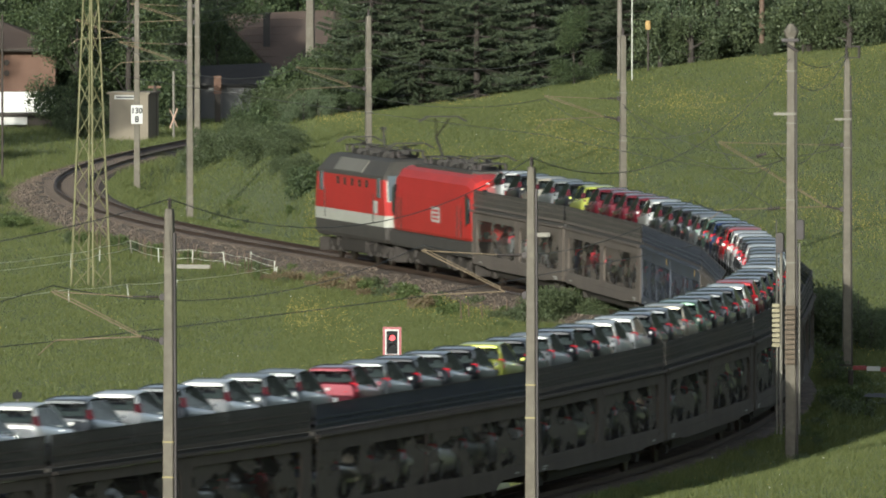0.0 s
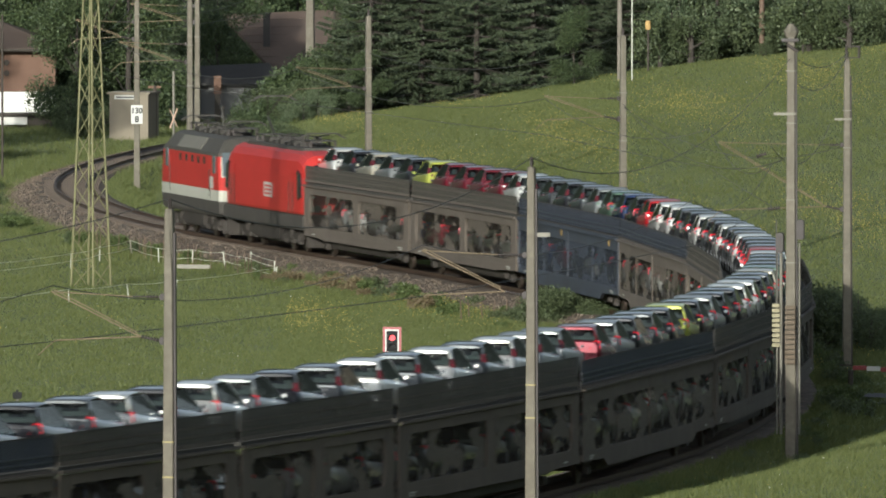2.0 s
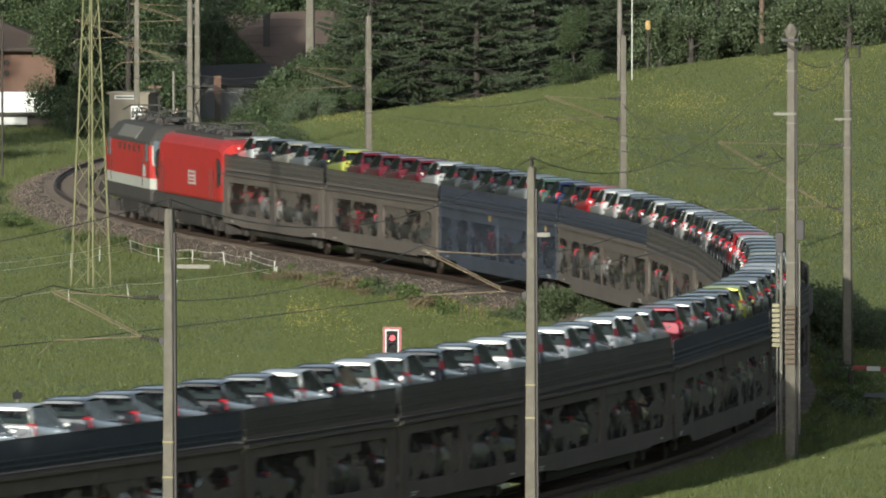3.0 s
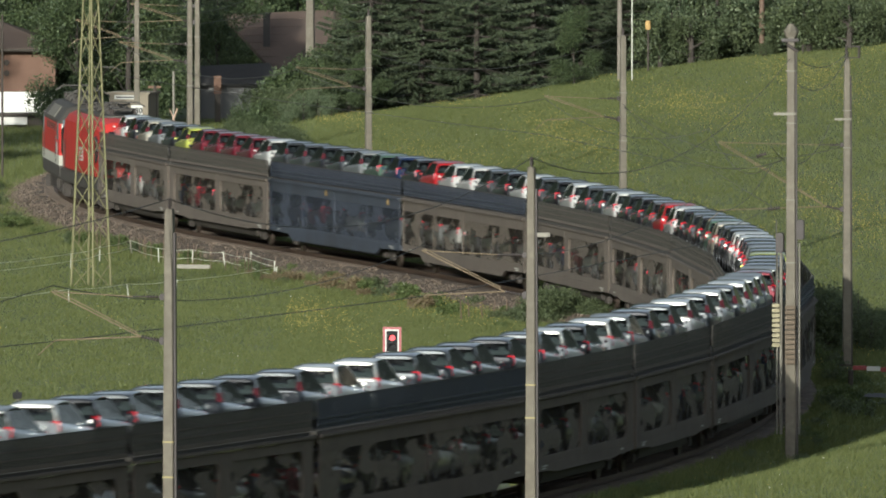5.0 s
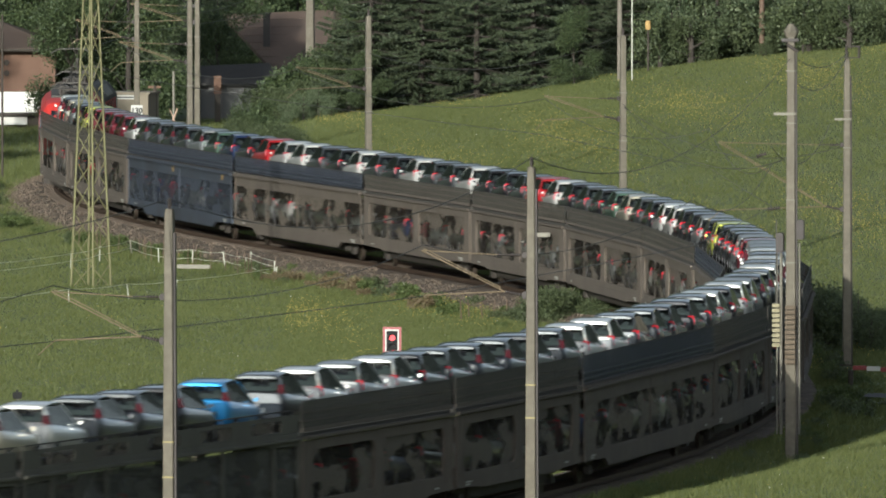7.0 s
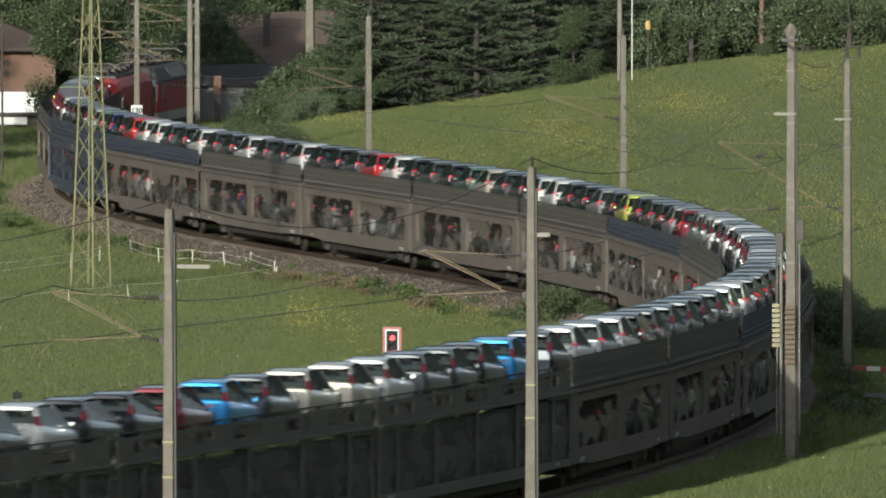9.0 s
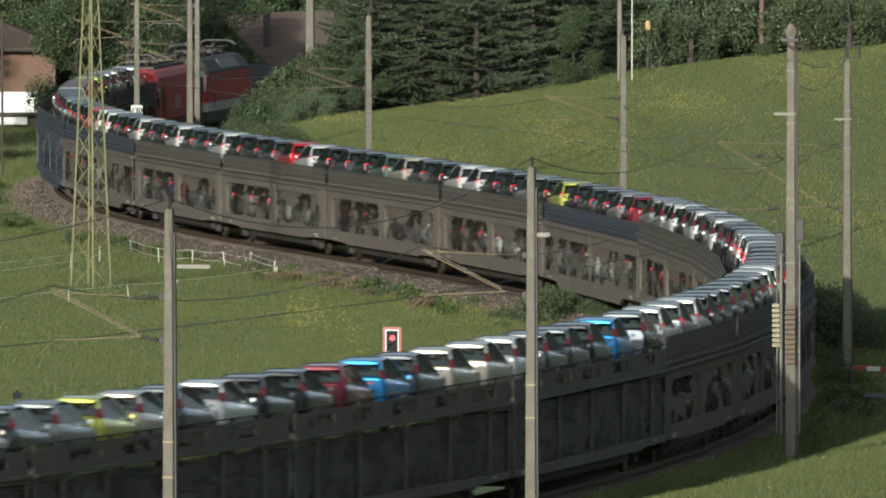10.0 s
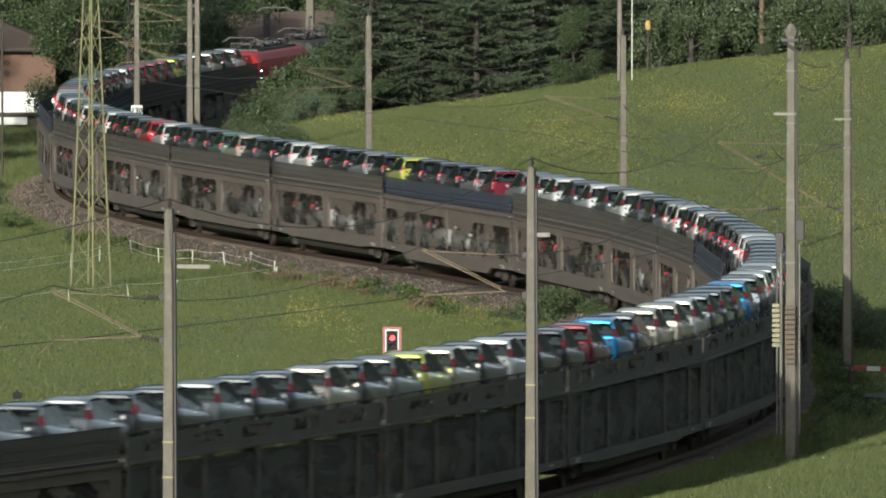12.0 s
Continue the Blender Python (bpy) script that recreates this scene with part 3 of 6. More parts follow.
    part("transformer_box", bm, DARK, t)
    bogie(t, 4.95, (-1.5, 1.5), 0.575)
    bogie(t, -4.95, (-1.5, 1.5), 0.575)
    roof_gear(t, [-3.4, -2.0, -0.6, 0.8, 2.2, 3.6], 4.25)
    pantograph(t, 5.7, 4.55, True, 1)
    pantograph(t, -5.2, 4.55, False, 1)
    return t


DECK = 2.95


def build_wagon(length, kind, guard):
    """One section of a double-deck car carrier between two joints."""
    words = {"mesh": "weathered brown double-deck car carrier wagon with mesh-filled openings", "blue": "dull blue double-deck car carrier wagon with flat sides",
             "panel": "weathered brown double-deck car carrier wagon with flat perforated sides",
             "open": "olive-brown double-deck car carrier wagon with open posts and slim rails"}[kind]
    paint = {"blue": WAGONBLUE, "open": WAGONOLIVE}.get(kind, WAGON)
    t = empty("car_carrier_wagon", pose(0, 0, 0), words, "railway wagon", "car carrier wagons")
    H = length / 2 - 0.22
    D = DECK
    for s in (-1, 1):
        def yy(a, b):
            return min(a * s, b * s), max(a * s, b * s)
        bm = bmesh.new()
        if kind == "mesh":
            plate_with_holes(bm, -H, H, 0.98, D - 0.20, [(-H + 1.1, -0.6, 1.18, D - 0.46), (0.6, H - 1.1, 1.18, D - 0.46)], 1.40 * s, 1.47 * s, 0.35)
        elif kind == "open":
            # deep deck beam that tapers towards the middle, over a curved sill
            ring = [(-H, D + 0.05), (-H, D - 0.30), (-H + 3.2, D - 0.26), (-H + 3.8, D - 0.10), (H - 3.8, D - 0.10), (H - 3.2, D - 0.26), (H, D - 0.30), (H, D + 0.05)]
            loft(bm, [[(x, 1.41 * s, z) for x, z in ring], [(x, 1.475 * s, z) for x, z in ring]])
        else:
            n = 4
            w = (2 * H - 0.5) / n
            holes = [(-H + 0.25 + w * k + 0.03, -H + 0.25 + w * (k + 1) - 0.03, 1.05, D - 0.55) for k in range(n)]
            plate_with_holes(bm, -H, H, 0.92, D - 0.03, holes, 1.445 * s, 1.465 * s, 0.10)
        part("side_wall", bm, paint, t)
        bm = bmesh.new()
        a = H * 0.70
        low = 0.50 if kind in ("panel", "blue") else 0.68
        ring = [(-H, 0.98), (-H, 0.78), (-a, 0.74), (-a + 0.8, low), (a - 0.8, low), (a, 0.74), (H, 0.78), (H, 0.98)]
        loft(bm, [[(x, 1.38 * s, z) for x, z in ring], [(x, 1.49 * s, z) for x, z in ring]])
        part("sill", bm, paint, t)
        for x, w, z in ((-H + 1.3, 0.9, 0.90), (-H + 1.3, 0.6, 0.83), (H - 2.4, 0.5, 0.88)):
            bm = bmesh.new()
            box(bm, x, x + w, *yy(1.489, 1.493), z - 0.022, z + 0.022)
            part("inscription", bm, INSCRIPTION, t)
        if kind == "blue":
            for x in (-H * 0.82, H * 0.12):
                bm = bmesh.new()
                box(bm, x - 0.17, x + 0.17, *yy(1.466, 1.474), D - 0.42, D - 0.16, 0.002)
                part("orange_plate", bm, ORANGEPLATE, t, "small faded orange plate")
        bm = bmesh.new()
        box(bm, -H + 0.2, H - 0.2, *(yy(1.436, 1.441) if kind in ("panel", "blue") else yy(1.392, 1.397)), 1.0, D - 0.25)
        part("mesh_panel", bm, {"mesh": SCREEN, "blue": BLUESCREEN, "panel": PANELSCREEN, "open": OPENSCREEN}[kind], t, "half-open mesh filling")
        posts = (-H + 0.1, -H + 0.85, -0.45, 0.45, H - 0.85, H - 0.1) if kind == "mesh" else (-H + 0.12, -0.08, H - 0.12)
        if kind == "open":
            posts = (-H + 0.1, -H + 2.7, -5.8, 0.0, 5.8, H - 2.7, H - 0.1)
        top = 0.62 if kind == "open" else guard
        for x in posts:
            bm = bmesh.new()
            wide = 0.14 if kind == "open" else 0.08
            box(bm, x - wide, x + wide, *yy(1.44, 1.482), 0.8, D - (0.12 if kind == "open" else 0.2), 0.006)
            part("pillar", bm, paint, t)
            bm = bmesh.new()
            box(bm, x - 0.02, x + 0.02, *yy(1.40, 1.424), D, D + top)
            part("guard_post", bm, WAGONEDGE, t)
        bm = bmesh.new()
        box(bm, -H, H, *yy(1.45, 1.57), D - 0.17, D - 0.08, 0.02)
        part("deck_edge", bm, paint, t)
        if kind == "mesh":
            bm = bmesh.new()
            box(bm, -H, H, *yy(1.42, 1.46), D + 0.03, D + 0.13, 0.008)
            part("parapet", bm, paint, t)
            for dz in (0.30, 0.52):
                bm = bmesh.new()
                box(bm, -H, H, *yy(1.432, 1.452), D + dz, D + dz + 0.022)
                part("guard_rail", bm, paint, t)
            for x in np.linspace(-H + 1.4, H - 1.4, 7):
                bm = bmesh.new()
                box(bm, x - 0.05, x + 0.05, *yy(1.40, 1.424), D + 0.05, D + top)
                part("guard_post", bm, WAGONEDGE, t)
        else:
            if kind == "open":
                bm = bmesh.new()
                n = int((2 * H - 1.0) / 5.2)
                x0 = -n * 2.6
                plate_with_holes(bm, -H, H, D + 0.055, D + 0.52, [(x0 + 5.2 * k + 1.0, x0 + 5.2 * k + 4.1, D + 0.10, D + 0.42) for k in range(n)], 1.43 * s, 1.45 * s, 0.155)
                part("parapet", bm, paint, t, "parapet with long rounded cut-outs")
            else:
                for dz in (0.15, 0.30):
                    bm = bmesh.new()
                    box(bm, -H, H, *yy(1.42, 1.47), D + dz, D + dz + 0.05, 0.01)
                    part("guard_rail", bm, WAGONBLUE, t)
        if kind == "open":
            bm = bmesh.new()
            box(bm, -H, H, *yy(1.40, 1.406), D + 0.05, D + 0.5)
            part("guard_mesh", bm, SCREEN, t, "dark wire mesh behind the cut-outs")
        else:
            bm = bmesh.new()
            box(bm, -H, H, *yy(1.425, 1.431), D + 0.05, D + top)
            part("guard_mesh", bm, GUARD if kind == "mesh" else BLUEGUARD, t, "fine dark guard mesh")
        bm = bmesh.new()
        box(bm, -H, H, *yy(1.41, 1.45), D + top, D + top + 0.035, 0.008)
        part("top_rail", bm, WAGONEDGE, t)
    bm = bmesh.new()
    box(bm, -H, H, -1.40, 1.40, D - 0.12, D - 0.005)
    part("upper_deck", bm, WAGONEDGE, t)
    bm = bmesh.new()
    box(bm, -H, H, -1.355, 1.355, 0.82, 0.935)
    part("lower_deck", bm, WAGONEDGE, t)
    bm = bmesh.new()
    box(bm, -H * 0.64, H * 0.64, -1.15, 1.15, 0.36, 0.72, 0.05)
    part("underframe", bm, DARK, t)
    for x in (-H * 0.74, H * 0.74):
        bm = bmesh.new()
        for y in (-0.75, 0.75):
            rod(bm, (0, y - 0.065, 0), (0, y + 0.065, 0), 0.45, 20)
            for k in range(5):
                c = 0.27 * math.cos(k * 1.2566), 0.27 * math.sin(k * 1.2566)
                rod(bm, (c[0], y - 0.08, c[1]), (c[0], y + 0.08, c[1]), 0.05, 6)
        rod(bm, (0, -0.95, 0), (0, 0.95, 0), 0.08, 8)
        w = part("wheelset", bm, WHEELM, t)
        w.location = (x, 0, 0.45)
        for y in (-1.05, 1.05):
            bm = bmesh.new()
            box(bm, x - 0.3, x + 0.3, y - 0.1, y + 0.1, 0.28, 0.54, 0.03)
            box(bm, x - 0.75, x + 0.75, y - 0.06, y + 0.06, 0.56, 0.68, 0.02)
            part("axle_box", bm, DARK, t)
    for e in (-1, 1):
        bm = bmesh.new()
        box(bm, min((H - 0.05) * e, (H + 0.2) * e), max((H - 0.05) * e, (H + 0.2) * e), -0.12, 0.12, 0.72, 0.95)
        part("coupling", bm, DARK, t)
    return t


def build_car(colour, words, long=1.0, lamps="high"):
    """A small five-door hatchback, nose towards +x."""
    t = empty("hatchback_car", pose(0, 0, 0), f"{words} small hatchback with dark glass and red tail lamps", "car", "cars on the wagons")
    paint = CAR_PAINT[colour]
    # lower body and shoulders: x, half width, sill, shoulder height
    st = [(1.82, 0.50, 0.34, 0.55), (1.76, 0.68, 0.22, 0.66), (1.5, 0.78, 0.18, 0.76), (0.95, 0.81, 0.17, 0.82), (0.3, 0.815, 0.17, 0.85), (-0.6, 0.815, 0.17, 0.90), (-1.35, 0.80, 0.18, 0.96), (-1.72, 0.765, 0.24, 1.00), (-1.84, 0.69, 0.32, 0.95)]
    bm = bmesh.new()
    loft(bm, [[(x, 0, b), (x, w * 0.9, b), (x, w, b + 0.14), (x, w, (b + h) / 2), (x, w * 0.985, h - 0.10), (x, w * 0.88, h), (x, 0, h + 0.02), (x, -w * 0.88, h), (x, -w * 0.985, h - 0.10), (x, -w, (b + h) / 2), (x, -w, b + 0.14), (x, -w * 0.9, b)] for x, w, b, h in st])
    # roof shell
    top = [(0.02, 0.53, 1.37), (-0.2, 0.56, 1.425), (-0.6, 0.58, 1.46), (-1.1, 0.585, 1.445), (-1.5, 0.575, 1.40), (-1.70, 0.54, 1.365)]
    loft(bm, [[(x, w, z - 0.05), (x, w * 0.96, z - 0.012), (x, w * 0.6, z + 0.015), (x, -w * 0.6, z + 0.015), (x, -w * 0.96, z - 0.012), (x, -w, z - 0.05)] for x, w, z in top])
    # pillars
    for s in (-1, 1):
        rod(bm, (1.0, 0.69 * s, 0.83), (0.02, 0.545 * s, 1.36), 0.025, 6)
        loft(bm, [[(-1.50, 0.72 * s, 0.95), (-1.70, 0.705 * s, 0.97), (-1.735, 0.65 * s, 0.98)], [(-1.42, 0.585 * s, 1.38), (-1.53, 0.57 * s, 1.37), (-1.555, 0.53 * s, 1.36)]])
    bmesh.ops.remove_doubles(bm, verts=bm.verts, dist=0.0005)
    body = part("body", bm, paint, t)
    for f in body.data.polygons:
        f.use_smooth = len(f.vertices) == 4 and f.area > 0.004
    bm = bmesh.new()
    loft(bm, [[(1.02, 0.72, 0.83), (1.02, -0.72, 0.83), (-1.72, -0.685, 0.965), (-1.72, 0.685, 0.965)],
              [(0.0, 0.56, 1.355), (0.0, -0.56, 1.355), (-1.545, -0.555, 1.36), (-1.545, 0.555, 1.36)]])
    part("glass", bm, CARGLASS, t, "green-tinted car glass")
    bm = bmesh.new()
    loft(bm, [[(0.90, 0.62, 0.862), (0.90, -0.62, 0.862), (-1.66, -0.62, 1.018), (-1.66, 0.62, 1.018)], [(0.80, 0.60, 0.90), (0.80, -0.60, 0.90), (-1.62, -0.60, 1.03), (-1.62, 0.60, 1.03)]])
    for y in (-0.34, 0.34):
        box(bm, -0.28, -0.12, y - 0.21, y + 0.21, 0.9, 1.13, 0.03)
        box(bm, -0.28, -0.17, y - 0.12, y + 0.12, 1.15, 1.29, 0.03)
    box(bm, -1.20, -1.06, -0.56, 0.56, 0.95, 1.12, 0.03)
    for y in (-0.32, 0.32):
        box(bm, -1.22, -1.12, y - 0.11, y + 0.11, 1.12, 1.22, 0.03)
    part("interior", bm, INTERIOR, t, "dark grey seats and shelf")
    for s in (-1, 1):
        bm = bmesh.new()
        if lamps == "high":
            loft(bm, [[(-1.66, 0.60 * s, 0.95), (-1.52, 0.74 * s, 0.95), (-1.46, 0.66 * s, 1.18), (-1.56, 0.60 * s, 1.19)],
                      [(-1.815, 0.61 * s, 0.95), (-1.68, 0.765 * s, 0.95), (-1.62, 0.69 * s, 1.17), (-1.69, 0.60 * s, 1.18)]])
        else:
            loft(bm, [[(-1.70, 0.46 * s, 0.74), (-1.55, 0.77 * s, 0.76), (-1.55, 0.74 * s, 1.01), (-1.64, 0.60 * s, 1.04)],
                      [(-1.862, 0.47 * s, 0.75), (-1.71, 0.79 * s, 0.77), (-1.68, 0.76 * s, 1.00), (-1.79, 0.61 * s, 1.02)]])
        part("tail_lamp", bm, {"high": LAMPDARK, "low": LAMPRED, "bright": LAMPGLINT}[lamps], t)
        bm = bmesh.new()
        box(bm, 0.66, 0.80, min(0.78 * s, 0.89 * s), max(0.78 * s, 0.89 * s), 0.88, 0.97, 0.03)
        part("mirror", bm, paint, t)
        for x in (1.14, -1.18):
            bm = bmesh.new()
            rod(bm, (0, 0.66 * s, 0), (0, 0.82 * s, 0), 0.285, 18)
            wheel = part("wheel", bm, TYRE, t)
            wheel.location = (x, 0, 0.285)
            bm = bmesh.new()
            rod(bm, (0, 0.80 * s, 0), (0, 0.826 * s, 0), 0.19, 12)
            part("rim", bm, RIM, wheel)
    bm = bmesh.new()
    box(bm, -1.872, -1.80, -0.26, 0.26, 0.50, 0.61)
    part("number_plate", bm, PLATE, t)
    bm = bmesh.new()
    box(bm, -1.675, -1.62, -0.10, 0.10, 1.335, 1.358)
    part("high_brake_lamp", bm, LAMPRED, t)
    bm = bmesh.new()
    box(bm, -1.86, -1.74, -0.60, 0.60, 0.22, 0.34, 0.03)
    part("bumper_trim", bm, TRIMBLACK, t)
    for s in (-1, 1):
        bm = bmesh.new()
        loft(bm, [[(1.55, 0.72 * s, 0.62), (1.78, 0.50 * s, 0.60), (1.70, 0.52 * s, 0.74), (1.42, 0.74 * s, 0.76)],
                  [(1.57, 0.765 * s, 0.62), (1.83, 0.52 * s, 0.60), (1.75, 0.54 * s, 0.735), (1.43, 0.775 * s, 0.75)]])
        part("headlight", bm, LAMPGLASS, t)
    if long != 1.0:
        for ob in t.children_recursive:
            if ob.name.startswith("rim"):
                continue
            if ob.name.startswith("wheel"):
                ob.location.x *= long
                continue
            for v in ob.data.vertices:
                v.co.x *= long
                if v.co.z > 0.4:
                    v.co.z = 0.4 + (v.co.z - 0.4) * 1.08
    return t


CAR_WORDS = {"white": "glossy white", "silver": "silver metallic", "grey": "dark grey metallic", "black": "black", "red": "bright red", "darkred": "dark red", "yellow": "lime yellow", "blue": "light blue", "darkblue": "dark blue", "green": "dull green", "beige": "pale beige"}
UPPER = ["white", "black", "beige", "silver", "black", "yellow", "darkred", "darkred", "darkred", "darkred",
         "white", "grey", "grey", "black", "grey", "silver", "green", "darkblue", "black", "red",
         "white", "white", "grey", "black", "white", "grey", "black", "white", "grey", "grey",
         "white", "black", "black", "grey", "red", "white", "black", "grey", "black", "green",
         "beige", "grey", "black", "white", "white", "black", "black", "silver", "black", "yellow",
         "black", "grey", "black", "silver", "darkred"]
# some white cars stand here as silver or grey to darken their shaded sides
REAR = [(10.4, "silver"), (6.6, "silver"), (2.4, "white"), (-2.2, "grey"), (-6.8, "white"), (-11.5, "grey"), (-16.5, "white"), (-21.6, "grey"),
        (-26.6, "black"), (-31.3, "silver"), (-35.5, "white"), (-40.1, "black"), (-44.3, "white"), (-48.1, "grey"), (-53.0, "black"),
        (-58.2, "black"), (-62.2, "grey"), (-66.7, "grey"), (-71.9, "white"), (-76.8, "white"), (-81.2, "grey"), (-86.1, "black"),
        (-90.1, "grey"), (-94.6, "grey"), (-99.0, "grey"), (-102.6, "black"), (-106.3, "white"), (-110.7, "silver"), (-115.6, "white"),
        (-120.0, "grey"), (-126.1, "blue"), (-130.9, "black"), (-135.0, "grey"), (-139.0, "grey"), (-143.9, "white"), (-148.3, "beige"),
        (-153.5, "beige"), (-158.4, "grey"), (-162.8, "blue"), (-167.7, "darkred"), (-172.5, "black"), (-177.0, "black"), (-181.4, "white"),
        (-185.9, "grey"), (-189.9, "beige"), (-193.9, "yellow"), (-198.0, "silver"), (-202.0, "grey"), (-206.1, "beige"), (-210.5, "grey"),
        (-214.6, "grey"), (-218.6, "silver"), (-223.0, "grey"), (-227.1, "grey"), (-231.5, "silver"), (-236.0, "grey"), (-240.4, "silver"),
        (-244.9, "grey"), (-249.3, "white"), (-253.7, "silver"), (-258.2, "black"), (-262.6, "grey"), (-267.1, "silver"), (-271.5, "white")]
LOWER = ["grey", "silver", "darkblue", "grey", "silver", "black", "grey", "darkred", "silver"]
LOWER_WHITE = [(236, 226), (178, 172), (158, 152), (120, 116), (109, 103), (99, 92), (70, 64), (54, 46), (43, 18), (-22, -30), (-60, -66), (-88, -96), (-130, -140), (-170, -180)]
# joints between wagons along the line at 0 s, and the kind of each wagon
JOINTS = [238.0, 215.1, 190.6, 162.0, 133.6, 110.0, 86.5, 62.0, 37.6, 8.7, -18.0, -36.0, -54.0, -82.7, -102.0, -121.0, -149.0,
          -177.0, -203.0, -231.0, -255.5, -280.0]
KINDS = ["mesh", "mesh", "blue", "panel", "mesh", "mesh", "mesh", "mesh", "panel", "mesh", "mesh", "mesh", "panel", "mesh", "mesh", "open",
         "open", "open", "open", "mesh", "mesh"]


def build_train():
    old = build_old_loco()
    MOVERS.append((old, 264.6, 4.0, 0.0))
    rnd = build_round_loco()
    MOVERS.append((rnd, 247.05, 4.95, 0.0))
    made = {}
    for front, back, kind in zip(JOINTS, JOINTS[1:], KINDS):
        guard = 0.66 if front > 10 else 0.80
        key = (kind, round(front - back, 1), guard)
        if key not in made:
            made[key] = ob = build_wagon(front - back, kind, guard)
        else:
            ob = copy_thing(made[key], pose(0, 0, 0))
        MOVERS.append((ob, (front + back) / 2, (front - back) * 0.36, 0.0))
    made = {}

    def put(col, long, s, z, lamps="high"):
        key = (col, long, lamps)
        if key not in made:
            made[key] = ob = build_car(col, CAR_WORDS[col], long, lamps)
        else:
            ob = copy_thing(made[key], pose(0, 0, 0))
        MOVERS.append((ob, s + 1.83 * long, 1.2, z))
    for k, col in enumerate(UPPER):
        put(col, 1.0, 235.1 - 4.04 * k, DECK, "low" if k >= 16 else "high")
    for s, col in REAR:
        put(col, 1.1, s, DECK, "low" if -120 < s < -98 or -80 < s < -30 else "high")
    for k in range(122):
        s = 233.0 - 4.2 * k
        pale = any(a >= s >= b for a, b in LOWER_WHITE)
        put(("white" if k % 3 else "silver") if pale else LOWER[(k * 5 + k // 7) % len(LOWER)], 1.0, s, 0.94, "bright")


# ---- the line's masts and wires ----
def gz(x, y):
    return float(ground_z(np.array([x]), np.array([y]))[0])


MASTS = [(-13.0, 3.17, 9.8, True), (28.5, 3.16, 10.0, True), (81.0, 3.13, 12.9, False), (230.0, 3.2, 10.3, True), (284.5, 3.2, 10.1, True),
         (336.0, 3.27, 10.0, True), (384.0, 3.02, 10.4, True), (421.0, 3.42, 10.6, True)]
TOPS = {}


def wire(a, b, sag, r=0.013, name="overhead_wire", label="thin dark overhead wire between masts"):
    n = 14
    pts = []
    for k in range(n + 1):
        u = k / n
        p = Vector(a).lerp(Vector(b), u)
        p.z -= 4 * sag * u * (1 - u)
        pts.append(p)
    bm = bmesh.new()
    rings = []
    for k, p in enumerate(pts):
        d = (pts[min(k + 1, n)] - pts[max(k - 1, 0)]).normalized()
        side = d.cross(Vector((0, 0, 1))).normalized()
        up = side.cross(d)
        rings.append([p + side * r, p + up * r, p - side * r, p - up * r])
    loft(bm, rings)
    return tagged(part(name, bm, WIRE), label, "wire", "overhead wires")


def insulator(bm, a, b, r=0.05):
    a, b = Vector(a), Vector(b)
    n = max(4, int((b - a).length / 0.07))
    d = (b - a).normalized()
    side = d.orthogonal().normalized()
    up = d.cross(side)
    rings = []
    for k in range(n):
        for u, w in ((0.0, 0.45), (0.15, 1.0), (0.6, 1.0), (0.75, 0.45)):
            p = a.lerp(b, (k + u) / n)
            rings.append([p + (side * math.cos(q) + up * math.sin(q)) * r * w for q in (0, 0.785, 1.571, 2.356, 3.142, 3.927, 4.712, 5.498)])
    loft(bm, rings)


def build_mast(x, y, height, turn_deg, wide=0.24, deep=0.33):
    z = gz(x, y)
    t = empty("catenary_mast", pose(x, y, z - 0.15, 0, 0, turn_deg), "tapered grey concrete catenary mast beside the track", "mast", "catenary masts")
    bm = bmesh.new()
    rr = []
    for h, k in ((0, 1.25), (height * 0.5, 1.05), (height - 0.12, 0.85), (height, 0.7)):
        a, b, c = deep * k / 2, wide * k / 2, 0.025
        rr.append([(a, b - c, h), (a - c, b, h), (-a + c, b, h), (-a, b - c, h), (-a, -b + c, h), (-a + c, -b, h), (a - c, -b, h), (a, -b + c, h)])
    loft(bm, rr)
    part("shaft", bm, CONCRETE, t)
    if y < 640:
        bm = bmesh.new()
        loft(bm, [[(-0.06, -wide * k / 2 - 0.055, h), (-0.06, -wide * k / 2 - 0.003, h), (0.06, -wide * k / 2 - 0.003, h), (0.06, -wide * k / 2 - 0.055, h)] for h, k in ((0.1, 1.25), (height * 0.5, 1.05), (height - 0.6, 0.87))])
        part("earth_strap", bm, INSUL, t, "dark earthing strap")
    bm = bmesh.new()
    rod(bm, (0, 0, height), (0, 0, height + 0.28), 0.035, 8)
    for k in range(3):
        rod(bm, (0, 0, height + 0.06 + 0.07 * k), (0, 0, height + 0.10 + 0.07 * k), 0.06, 10)
    part("top_insulator", bm, INSUL, t)
    return t, z - 0.15


BAND = material("clamp_band", (0.34, 0.29, 0.13), 0.6, 0.2, vary=0.2)


def bands(t, heights, wide=0.28, mat=None):
    for h in heights:
        bm = bmesh.new()
        box(bm, -0.20, 0.20, -wide / 2, wide / 2, h - 0.02, h + 0.02, 0.006)
        part("band", bm, mat or STEEL, t)


